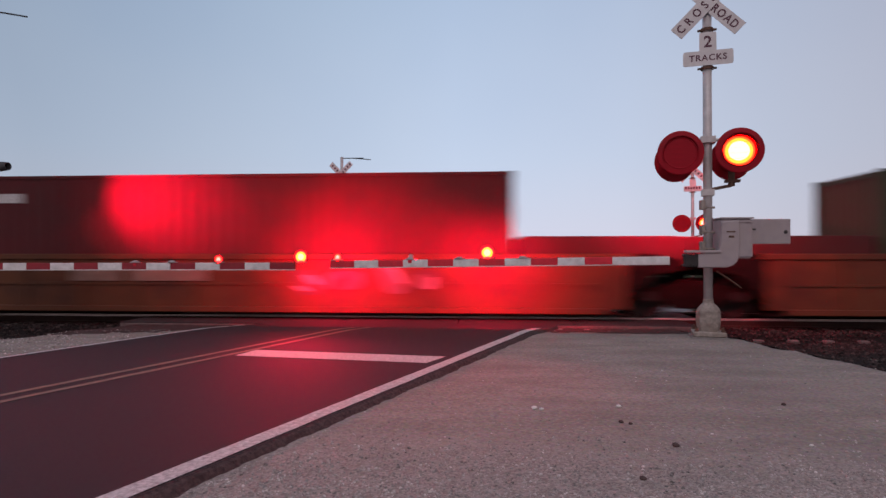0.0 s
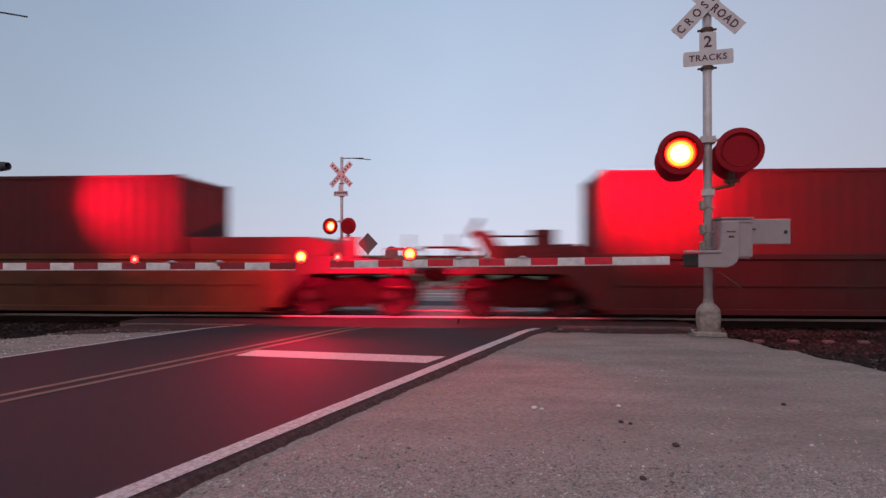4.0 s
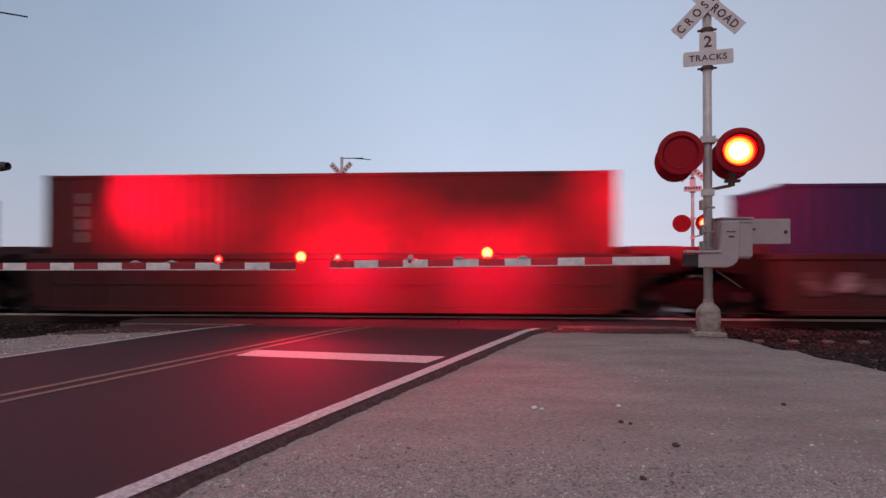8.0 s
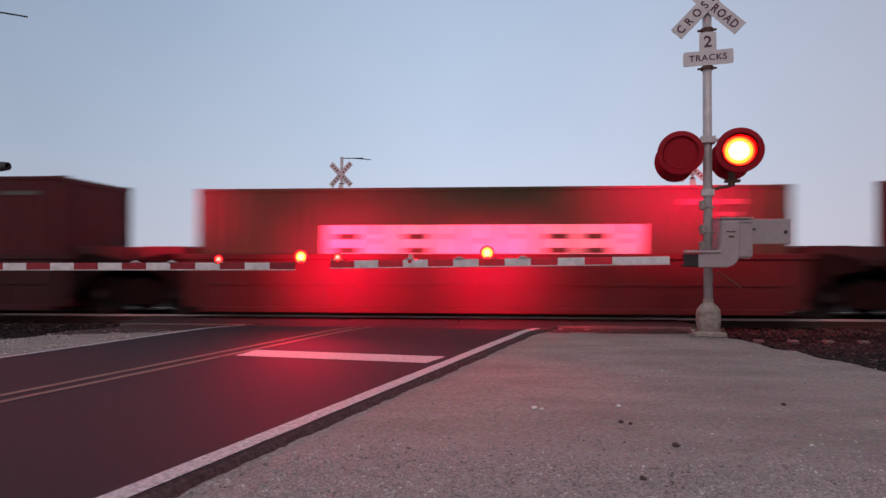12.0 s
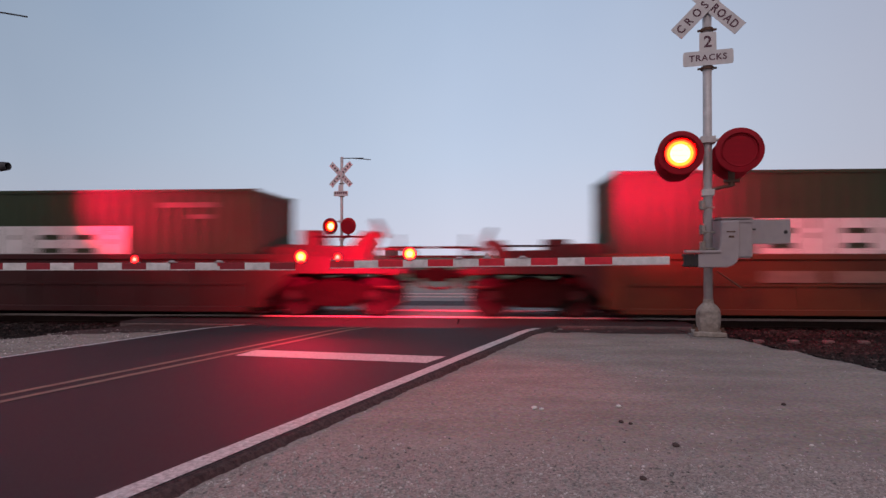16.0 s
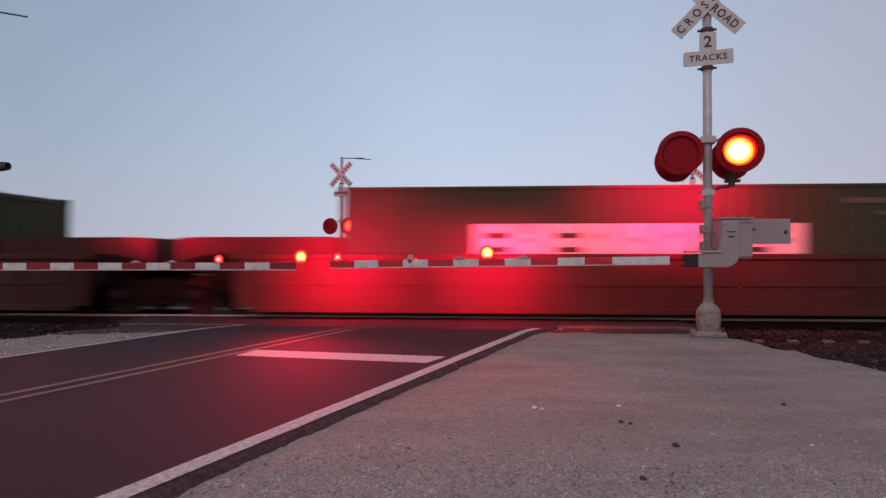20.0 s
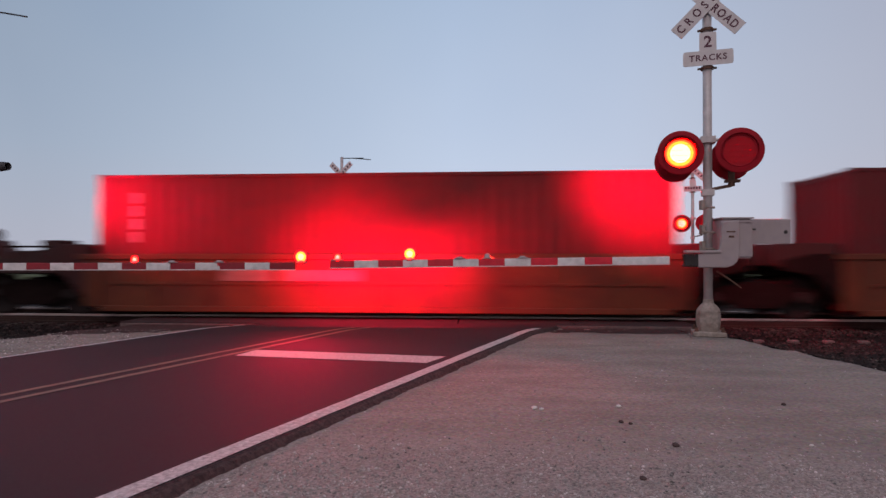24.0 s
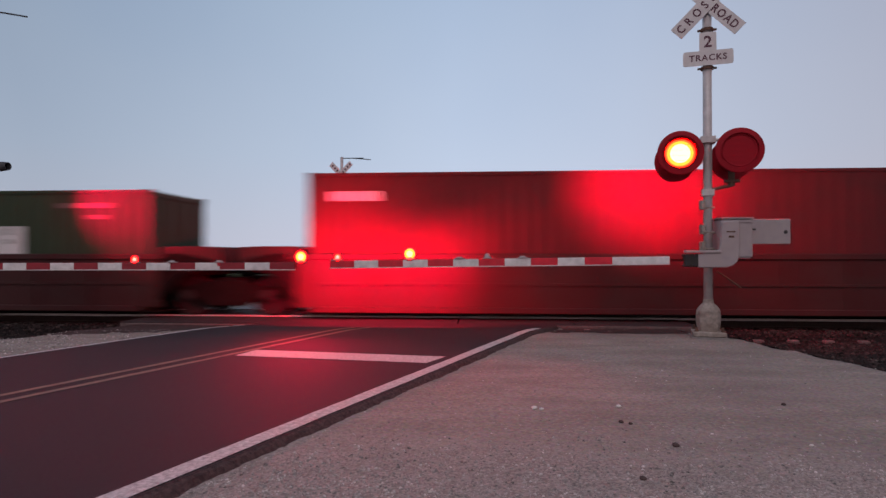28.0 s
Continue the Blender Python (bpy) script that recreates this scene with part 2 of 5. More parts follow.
LETTER = material("white_lettering", (0.66, 0.64, 0.65), 0.55, vary=0.08, scale=5, stain=(0.45, 0.42, 0.4),
                  stain_amount=0.4)
LETTER_DULL = material("dull_white_lettering", (0.25, 0.215, 0.215), 0.6, vary=0.15, scale=7, stain=(0.18, 0.1, 0.1), stain_amount=0.6)
YELLOW_MARK = material("yellow_marking", (0.55, 0.36, 0.05), 0.55, vary=0.1, scale=5)


def paint(name, base, dirt=(0.036, 0.018, 0.018), amount=0.4):
    return material(name, base, 0.62, spec=0.3, vary=0.14, scale=3, stain=dirt, stain_amount=amount, stain_scale=1.1, bump=0.08,
                    bump_scale=20)


CONTAINER_RED = paint("container_red", (0.12, 0.0085, 0.0125))
CONTAINER_MAROON = paint("container_maroon", (0.08, 0.008, 0.0115))
CONTAINER_BROWN = paint("container_brown_red", (0.10, 0.0105, 0.0125))
CONTAINER_GREEN = paint("container_green", (0.028, 0.048, 0.024), (0.03, 0.034, 0.02), 0.35)
CONTAINER_BLUE = paint("container_blue", (0.03, 0.012, 0.075))
CONTAINER_PURPLE = paint("container_purple", (0.06, 0.012, 0.045))
CONTAINER_NAVY = paint("container_navy", (0.026, 0.019, 0.04))
CAR_YELLOW = paint("car_yellow", (0.1, 0.031, 0.012), (0.04, 0.013, 0.01), 0.75)
CAR_RED = paint("car_oxide_red", (0.046, 0.006, 0.0075), (0.04, 0.025, 0.022), 0.6)
CAR_BROWN = paint("car_dull_brown", (0.055, 0.0145, 0.0125), (0.04, 0.028, 0.024), 0.6)
# end grime, taken darker to hold the deep shade at the well ends
CAR_GRIME_SHADE = paint("car_end_grime_and_shade", (0.034, 0.009, 0.0095), (0.02, 0.012, 0.011), 0.6)
CAR_GREY = paint("car_overpainted_grey", (0.075, 0.042, 0.047), (0.04, 0.02, 0.022), 0.6)
SPRAY_PALE = paint("spray_paint_pale", (0.13, 0.088, 0.092), (0.07, 0.03, 0.032), 0.7)
SPRAY_WHITE = paint("spray_paint_white", (0.25, 0.21, 0.22), (0.14, 0.10, 0.105), 0.65)
SPRAY_MID = paint("spray_paint_faded", (0.08, 0.038, 0.04), (0.05, 0.018, 0.018), 0.6)
SPRAY_BLUE = paint("spray_paint_blue", (0.30, 0.32, 0.42), (0.2, 0.22, 0.3), 0.4)
SPRAY_DARK = paint("spray_paint_dark", (0.04, 0.018, 0.024), (0.03, 0.015, 0.015), 0.4)
SPRAY_LILAC = paint("spray_paint_lilac", (0.15, 0.105, 0.145), (0.08, 0.05, 0.07), 0.5)


# ---------------------------------------------------------------- mesh helpers
def box(bm, x0, x1, y0, y1, z0, z1):
    v = [bm.verts.new(p) for p in ((x0, y0, z0), (x1, y0, z0), (x1, y1, z0), (x0, y1, z0),
                                   (x0, y0, z1), (x1, y0, z1), (x1, y1, z1), (x0, y1, z1))]
    for f in ((3, 2, 1, 0), (4, 5, 6, 7), (0, 1, 5, 4), (1, 2, 6, 5), (2, 3, 7, 6), (3, 0, 4, 7)):
        bm.faces.new([v[i] for i in f])
    return v


def rod(bm, a, b, r, seg=10, r2=None):
    """A capped round bar from a to b, tapering to r2."""
    a, b = Vector(a), Vector(b)
    q = (b - a).to_track_quat("Z", "Y")
    ends = []
    for p, rad in ((a, r), (b, r if r2 is None else r2)):
        ends.append([bm.verts.new(p + q @ Vector((rad * math.cos(2 * math.pi * i / seg),
                                                  rad * math.sin(2 * math.pi * i / seg), 0))) for i in range(seg)])
    for i in range(seg):
        j = (i + 1) % seg
        bm.faces.new((ends[0][i], ends[0][j], ends[1][j], ends[1][i]))
    bm.faces.new(ends[0][::-1])
    bm.faces.new(ends[1])


def lathe(bm, profile, axis_pose, seg=24, arc=(0, 360)):
    """Turns (radius, height) pairs round the local z axis of axis_pose."""
    full = abs(arc[1] - arc[0]) >= 359.9
    count = seg if full else seg + 1
    rings = []
    for r, h in profile:
        ring = []
        for i in range(count):
            a = radians(arc[0] + (arc[1] - arc[0]) * i / seg)
            ring.append(bm.verts.new(axis_pose @ Vector((r * math.cos(a), r * math.sin(a), h))))
        rings.append(ring)
    for p, q in zip(rings, rings[1:]):
        for i in range(count if full else count - 1):
            j = (i + 1) % count
            bm.faces.new((p[i], p[j], q[j], q[i]))
    return rings


def prism(bm, outline, y0, y1):
    """An outline in (x, z) drawn out from y0 to y1."""
    a = [bm.verts.new((x, y0, z)) for x, z in outline]
    b = [bm.verts.new((x, y1, z)) for x, z in outline]
    bm.faces.new(a)
    bm.faces.new(b[::-1])
    for i in range(len(outline)):
        j = (i + 1) % len(outline)
        bm.faces.new((a[j], a[i], b[i], b[j]))


def bevel(bm, width=0.01, segments=1):
    bmesh.ops.bevel(bm, geom=bm.edges[:], offset=width, segments=segments, affect="EDGES", clamp_overlap=True)


def finish(bm, name, mat, smooth=False):
    bmesh.ops.recalc_face_normals(bm, faces=bm.faces[:])
    me = bpy.data.meshes.new(name)
    bm.to_mesh(me)
    bm.free()
    me.materials.append(mat)
    if smooth:
        for p in me.polygons:
            p.use_smooth = True
    return me


def part(name, bm, mat, parent, label="", smooth=False):
    ob = new(name, finish(bm, name, mat, smooth))
    ob.parent = parent
    if label:
        ob["label"] = label
    return ob


def shared(name, mesh, parent, m=None, label=""):
    ob = new(name, mesh)
    ob.parent = parent
    if m is not None:
        ob.matrix_basis = m
    if label:
        ob["label"] = label
    return ob


def thing(name, label, category, m=None, group="", kind=""):
    ob = new(name)
    ob.empty_display_size = 0.2
    if m is not None:
        ob.matrix_basis = m
    return tagged(ob, label, category, group, kind)


def setting(name, bm, mat, label, category, smooth=False):
    return tagged(new(name, finish(bm, name, mat, smooth)), label, category, kind="structure")


def words(name, text, size, mat, parent, m, depth=0.003, spacing=1.0):
    """Raised lettering, centred on the pose m, readable from its +z side."""
    cu = bpy.data.curves.new(name, "FONT")
    cu.body, cu.size, cu.extrude, cu.space_character = text, size, depth, spacing
    cu.align_x, cu.align_y = "CENTER", "CENTER"
    cu.resolution_u = 3
    cu.offset = size * 0.022
    tmp = new(name, cu)
    bpy.context.view_layer.update()
    me = bpy.data.meshes.new_from_object(tmp.evaluated_get(bpy.context.evaluated_depsgraph_get()))
    bpy.data.objects.remove(tmp)
    bpy.data.curves.remove(cu)
    me.name = name
    me.materials.clear()
    me.materials.append(mat)
    return shared(name, me, parent, m)


# ---------------------------------------------------------------- ground, road, tracks
def road_x(offset, y):
    """x of a line along the road that lies offset metres (square to the road) right of the right-hand edge line."""
    return -1.91 + (y - 2.94) * (2.81 / 7.58) + offset / ROAD.y


def ground_z(x, y):
    """Gently falling ground: apron, ballast toe beside the tracks, flat field beyond."""
    z = -0.045 + 0.018 * noise.noise(Vector((x * 0.5, y * 0.5, 3.0))) + 0.006 * noise.noise(Vector((x * 2, y * 2, 9.0)))
    drop = min(1, max(0, (y - 9.75 + 0.18 * noise.noise(Vector((x * 0.8, 0, 1)))) / 1.3))
    side = 0.0
    edge = 3.95 - (y - 9.2) * 0.27
    if y > 5:
        side = min(1, max(0, (x - edge - 0.15 * noise.noise(Vector((0, y * 1.3, 4)))) / 0.7))
    left = min(1, max(0, (-7.2 - x) / 0.8)) * min(1, max(0, (y - 8.7) / 0.8)) if y > 8.5 else 0
    keep = min(1, max(0, (x + 7.6) / 0.6)) * min(1, max(0, (4.3 - x) / 0.5))
    low = max(drop * (0.20 - 0.11 * keep), side * 0.30 * min(1, (y - 5) / 1.5) if y > 5 else 0, left * 0.3)
    if y > 26:
        low *= max(0, 1 - (y - 26) / 6)
    return z - low


def build_ground():
    def steps(near, far, step):
        a = [i * step for i in range(int(near / step) + 1)]
        d = near
        while d < far:
            d *= 1.45
            a.append(d)
        return a
    xs = steps(14, 2600, 0.22)
    xs = [-x for x in xs[:0:-1]] + xs
    ys = [-v for v in steps(2, 2600, 0.5)[:0:-1]] + steps(18, 2600, 0.22)
    verts = [(x, y, ground_z(x, y) if abs(x) < 30 and y < 40 else -0.05) for y in ys for x in xs]
    w = len(xs)
    faces = [(j * w + i, j * w + i + 1, (j + 1) * w + i + 1, (j + 1) * w + i)
             for j in range(len(ys) - 1) for i in range(w - 1)]
    me = bpy.data.meshes.new("ground")
    me.from_pydata(verts, [], faces)
    me.materials.append(GRAVEL)
    for p in me.polygons:
        p.use_smooth = True
    tagged(new("ground", me), "pale compacted gravel ground running out into open fields", "ground", kind="structure")


def road_z(y):
    """The road dips a little to the rails."""
    t = min(1, max(0, (y - 9.6) / 2.0))
    return -0.085 * t * t * (3 - 2 * t)


def strip(bm, o0, o1, y0, y1, lift, thick=0.0, step=0.5, ragged=0.0):
    """A band along the road between two offsets, with an optional thickness below."""
    n = max(1, int((y1 - y0) / step))
    top = []
    for i in range(n + 1):
        y = y0 + (y1 - y0) * i / n
        j0 = ragged * (noise.noise(Vector((y * 2.3, o0, 0))) + 0.7 * noise.noise(Vector((y * 11, o0, 3))))
        j1 = ragged * (noise.noise(Vector((y * 2.3, o1, 5))) + 0.7 * noise.noise(Vector((y * 11, o1, 8))))
        z = road_z(y) + lift
        top.append((bm.verts.new((road_x(o0 + j0, y), y, z)), bm.verts.new((road_x(o1 + j1, y), y, z)),
                    bm.verts.new((road_x(o0 + j0, y), y, z - thick)), bm.verts.new((road_x(o1 + j1, y), y, z - thick))))
    for a, b in zip(top, top[1:]):
        bm.faces.new((a[0], a[1], b[1], b[0]))
        if thick:
            bm.faces.new((a[1], a[3], b[3], b[1]))
            bm.faces.new((a[2], a[0], b[0], b[2]))


YELLOW_OFF, LEFT_OFF = -2.82, -5.09


def build_road():
    bm = bmesh.new()
    strip(bm, LEFT_OFF - 0.09, 0.10, -12, 11.55, 0.0, 0.16, 0.1, 0.0)
    strip(bm, LEFT_OFF - 0.12, 0.17, 22.0, 160, 0.0, 0.16, 2.0, 0.0)
    road = setting("road", bm, ASPHALT, "dark worn asphalt two-lane road", "road")

    for side, o in ((1, 0.085), (-1, LEFT_OFF - 0.07)):
        bm = bmesh.new()
        y, rows = 1.0, []
        while y < 11.4:
            jag = 0.028 * noise.noise(Vector((y * 3.1, o, 11))) + 0.022 * noise.noise(Vector((y * 14, o, 2)))
            a = bm.verts.new((road_x(o, y), y, road_z(y) + 0.003))
            b = bm.verts.new((road_x(o + side * (0.045 + 0.5 * jag), y), y, road_z(y) - 0.012))
            x2 = road_x(o + side * (0.075 + 1.3 * jag), y)
            c = bm.verts.new((x2, y, ground_z(x2, y) + 0.004))
            d = bm.verts.new((road_x(o + side * 0.3, y), y, -0.2))
            rows.append((a, b, c, d))
            y += 0.05
        for p, q in zip(rows, rows[1:]):
            for k in range(3):
                bm.faces.new((p[k], p[k + 1], q[k + 1], q[k]))
        setting("road_edge", bm, EDGE, "crumbled dusty edge of the asphalt", "road edge")

    def line(name, o0, o1, y0, y1, mat, label):
        bm = bmesh.new()
        strip(bm, o0, o1, y0, y1, 0.005, 0, 0.08 if y1 < 20 else 2.0, 0.008 if y1 < 20 else 0)
        setting(name, bm, mat, label, "road marking")
    line("edge_line", -0.075, 0.07, -12, 10.55, WHITE_LINE, "worn white edge line along the asphalt")
    line("edge_line", LEFT_OFF - 0.04, LEFT_OFF + 0.045, -12, 10.7, WHITE_LINE, "worn white edge line along the asphalt")
    line("edge_line", -0.075, 0.07, 22.3, 160, WHITE_LINE, "worn white edge line along the asphalt")
    line("edge_line", LEFT_OFF - 0.04, LEFT_OFF + 0.045, 22.3, 160, WHITE_LINE, "worn white edge line along the asphalt")
    for o in (-0.18, 0.07):
        line("centre_line", YELLOW_OFF + o, YELLOW_OFF + o + 0.085, -12, 10.4, YELLOW_LINE, "faded yellow centre line on the asphalt")
        line("centre_line", YELLOW_OFF + o, YELLOW_OFF + o + 0.085, 22.3, 160, YELLOW_LINE, "faded yellow centre line on the asphalt")
    bm = bmesh.new()
    q = [(-3.11, 7.18), (-0.68, 6.84), (-0.49, 7.29), (-3.0, 7.63)]
    n = 14
    rows = []
    for i in range(n + 1):
        t = i / n
        rows.append([bm.verts.new((q[a][0] + (q[b][0] - q[a][0]) * t, q[a][1] + (q[b][1] - q[a][1]) * t
                                   + 0.008 * noise.noise(Vector((t * 9, a, 0))), 0.005)) for a, b in ((0, 1), (3, 2))])
    for a, b in zip(rows, rows[1:]):
        bm.faces.new((a[0], b[0], b[1], a[1]))
    setting("stop_line", bm, WHITE_LINE, "broad white stop line across one lane", "road marking")


def build_tracks():
    # crossing surface between and beside the rails of both tracks
    spans = []
    for c in (TRACK, TRACK_2):
        spans += [(c - (1.95 if c == TRACK else 2.25), c - 0.80), (c - 0.66, c + 0.66), (c + 0.80, c + 2.25)]
    for k, (y0, y1) in enumerate(spans):
        x = -7.35 + (y0 - 11.6) * 0.37
        for i in range(5):
            bm = bmesh.new()
            box(bm, x + i * 2.28 + 0.008, x + i * 2.28 + 2.272, y0, y1, RAIL_Z - 0.26, RAIL_Z - 0.028)
            bevel(bm, 0.012)
            setting("crossing_panel", bm, PANEL if k == 0 else PANEL_PALE, "grey crossing panel laid beside the rails", "crossing panel")
    bm = bmesh.new()
    strip(bm, LEFT_OFF - 0.12, 0.17, TRACK + 2.26, TRACK_2 - 2.26, -0.005, 0.16, 0.3)
    setting("road_between_tracks", bm, ASPHALT, "asphalt between the two tracks", "road")
    # rails
    for c in (TRACK, TRACK_2):
        for s in (-1, 1):
            y = c + s * 0.7525
            rail = thing("rail", "steel rail, bright worn head and rusty web", "rail", group="rails", kind="structure")
            bm = bmesh.new()
            box(bm, -260, 260, y - 0.036, y + 0.036, RAIL_Z - 0.045, RAIL_Z)
            bevel(bm, 0.015, 3)
            part("rail_head", bm, RAIL, rail, "polished running surface")
            bm = bmesh.new()
            box(bm, -260, 260, y - 0.011, y + 0.011, RAIL_Z - 0.15, RAIL_Z - 0.045)
            box(bm, -260, 260, y - 0.07, y + 0.07, RAIL_Z - 0.18, RAIL_Z - 0.15)
            part("rail_web", bm, RAIL_SIDE, rail)
    # ballast beds
    for c, name in ((TRACK, "ballast_bed"), (TRACK_2, "ballast_bed")):
        bm = bmesh.new()
        prof = [(-3.2, -0.5), (-1.75, -0.2), (1.75, -0.2), (3.2, -0.5)]
        n = 160
        rings = []
        for i in range(n + 1):
            x = -60 + 120 * i / n
            rings.append([bm.verts.new((x, c + p, z + RAIL_Z + 0.03 * noise.noise(Vector((x * 2, p, c))))) for p, z in prof])
        for a, b in zip(rings, rings[1:]):
            for i in range(3):
                bm.faces.new((a[i], a[i + 1], b[i + 1], b[i]))
        setting(name, bm, BALLAST, "dark crushed-stone ballast under the track", "ballast")
    # ties beside the crossing
    bm = bmesh.new()
    box(bm, -0.115, 0.115, -1.3, 1.3, -0.37, -0.185)
    bevel(bm, 0.015)
    tie = finish(bm, "tie", TIE)
    for c in (TRACK, TRACK_2):
        for i in range(-22, 24):
            x = i * 0.55 + 0.2
            if -7.6 + (c - TRACK) * 0.37 < x < 4.3 + (c - TRACK) * 0.37:
                continue
            ob = tagged(new("tie", tie), "weathered wooden track tie in ballast", "tie", "track ties", "structure")
            ob.matrix_basis = pose(x, c, RAIL_Z, 0, 0, random.uniform(-1, 1))


def build_edges():
    """A pale lip along the near edge of the crossing and a row of old concrete blocks beside the ballast."""
    bm = bmesh.new()
    box(bm, -7.3, -4.35, 11.40, 11.45, -0.28, -0.108)
    bevel(bm, 0.008)
    setting("crossing_edge", bm, LIP, "pale worn concrete edge beside the crossing", "kerb")
    bm = bmesh.new()
    box(bm, 1.35, 4.1, 11.40, 11.45, -0.28, -0.092)
    bevel(bm, 0.008)
    setting("crossing_edge", bm, LIP, "pale worn concrete edge beside the crossing", "kerb")
    bm = bmesh.new()
    box(bm, -0.09, 0.09, -0.07, 0.07, -0.08, 0.012)
    bevel(bm, 0.02)
    block = finish(bm, "tie_end", LIP)
    for i in range(9):
        ob = tagged(new("tie_end", block), "pale tie end showing above dark ballast", "tie", "tie ends", "structure")
        ob.matrix_basis = pose(4.95 + i * 0.61, 11.2, -0.30, 0, 0, random.uniform(-8, 8))


def shoulder(name, inside, x0, x1, y0, y1, mat, label, lift=0.006):
    """A thin uneven skin over the ground wherever inside(x, y) holds."""
    step = 0.16
    nx, ny = int((x1 - x0) / step), int((y1 - y0) / step)
    grid = {}
    bm = bmesh.new()

    def vert(i, j):
        if (i, j) not in grid:
            x, y = x0 + i * step, y0 + j * step
            x += 0.1 * noise.noise(Vector((x * 3, y * 3, 2)))
            y += 0.1 * noise.noise(Vector((x * 3, y * 3, 7)))
            grid[i, j] = bm.verts.new((x, y, ground_z(x, y) + lift + 0.012 * noise.noise(Vector((x * 5, y * 5, 1)))))
        return grid[i, j]
    for i in range(nx):
        for j in range(ny):
            if inside(x0 + (i + 0.5) * step, y0 + (j + 0.5) * step):
                bm.faces.new((vert(i, j), vert(i + 1, j), vert(i + 1, j + 1), vert(i, j + 1)))
    setting(name, bm, mat, label, "ground")


def build_shoulders():
    wob = lambda x, y: 0.12 * noise.noise(Vector((x * 1.7, y * 1.7, 5)))
    shoulder("ballast_shoulder", lambda x, y: x > 3.98 - (y - 9.2) * 0.25 + wob(x, y) and (x > 4.2 or y < 11.4), 3.6, 14, 5.6, 12.4, BALLAST, "dark ballast shoulder beside the track")
    shoulder("ballast_shoulder", lambda x, y: x < -7.3 and y > 9.05 + (x + 7.76) * 0.27 + wob(x, y), -14, -7.2, 7.4, 12.4, BALLAST, "dark ballast shoulder beside the track")
    shoulder("dirt_strip", lambda x, y: y > 9.05 + (x + 7.76) * 0.27 + wob(x, y) and x < road_x(LEFT_OFF - 0.2, y), -7.4, -4.0, 8.6, 11.5, DIRT, "dark oily dirt beside the crossing")
    shoulder("dirt_strip", lambda x, y: x > road_x(0.2, y) and y > 10.35 + wob(x, y) and x < 4.3, 0.8, 4.4, 10.0, 11.5, DIRT, "dark oily dirt beside the crossing")


def stones(name, count, place, size, mat, label, category):
    """Loose stones, each a lumpy little block, in one mesh."""
    verts, faces = [], []
    rnd = random.Random(name)
    for k in range(count):
        x, y, z = place(rnd)
        r = size(rnd)
        e = Euler((rnd.uniform(0, 6), rnd.uniform(0, 6), rnd.uniform(0, 6))).to_matrix()
        base = len(verts)
        for p in ((1, 0, 0), (-1, 0, 0), (0, 1, 0), (0, -1, 0), (0, 0, 1), (0, 0, -1)):
            v = e @ Vector([a * r * rnd.uniform(0.6, 1.15) for a in p])
            verts.append((x + v.x, y + v.y, z + v.z * 0.75))
        for a, b, c in ((0, 2, 4), (2, 1, 4), (1, 3, 4), (3, 0, 4), (2, 0, 5), (1, 2, 5), (3, 1, 5), (0, 3, 5)):
            faces.append((base + a, base + b, base + c))
    me = bpy.data.meshes.new(name)
    me.from_pydata(verts, [], faces)
    me.materials.append(mat)
    tagged(new(name, me), label, category, kind="stuff")


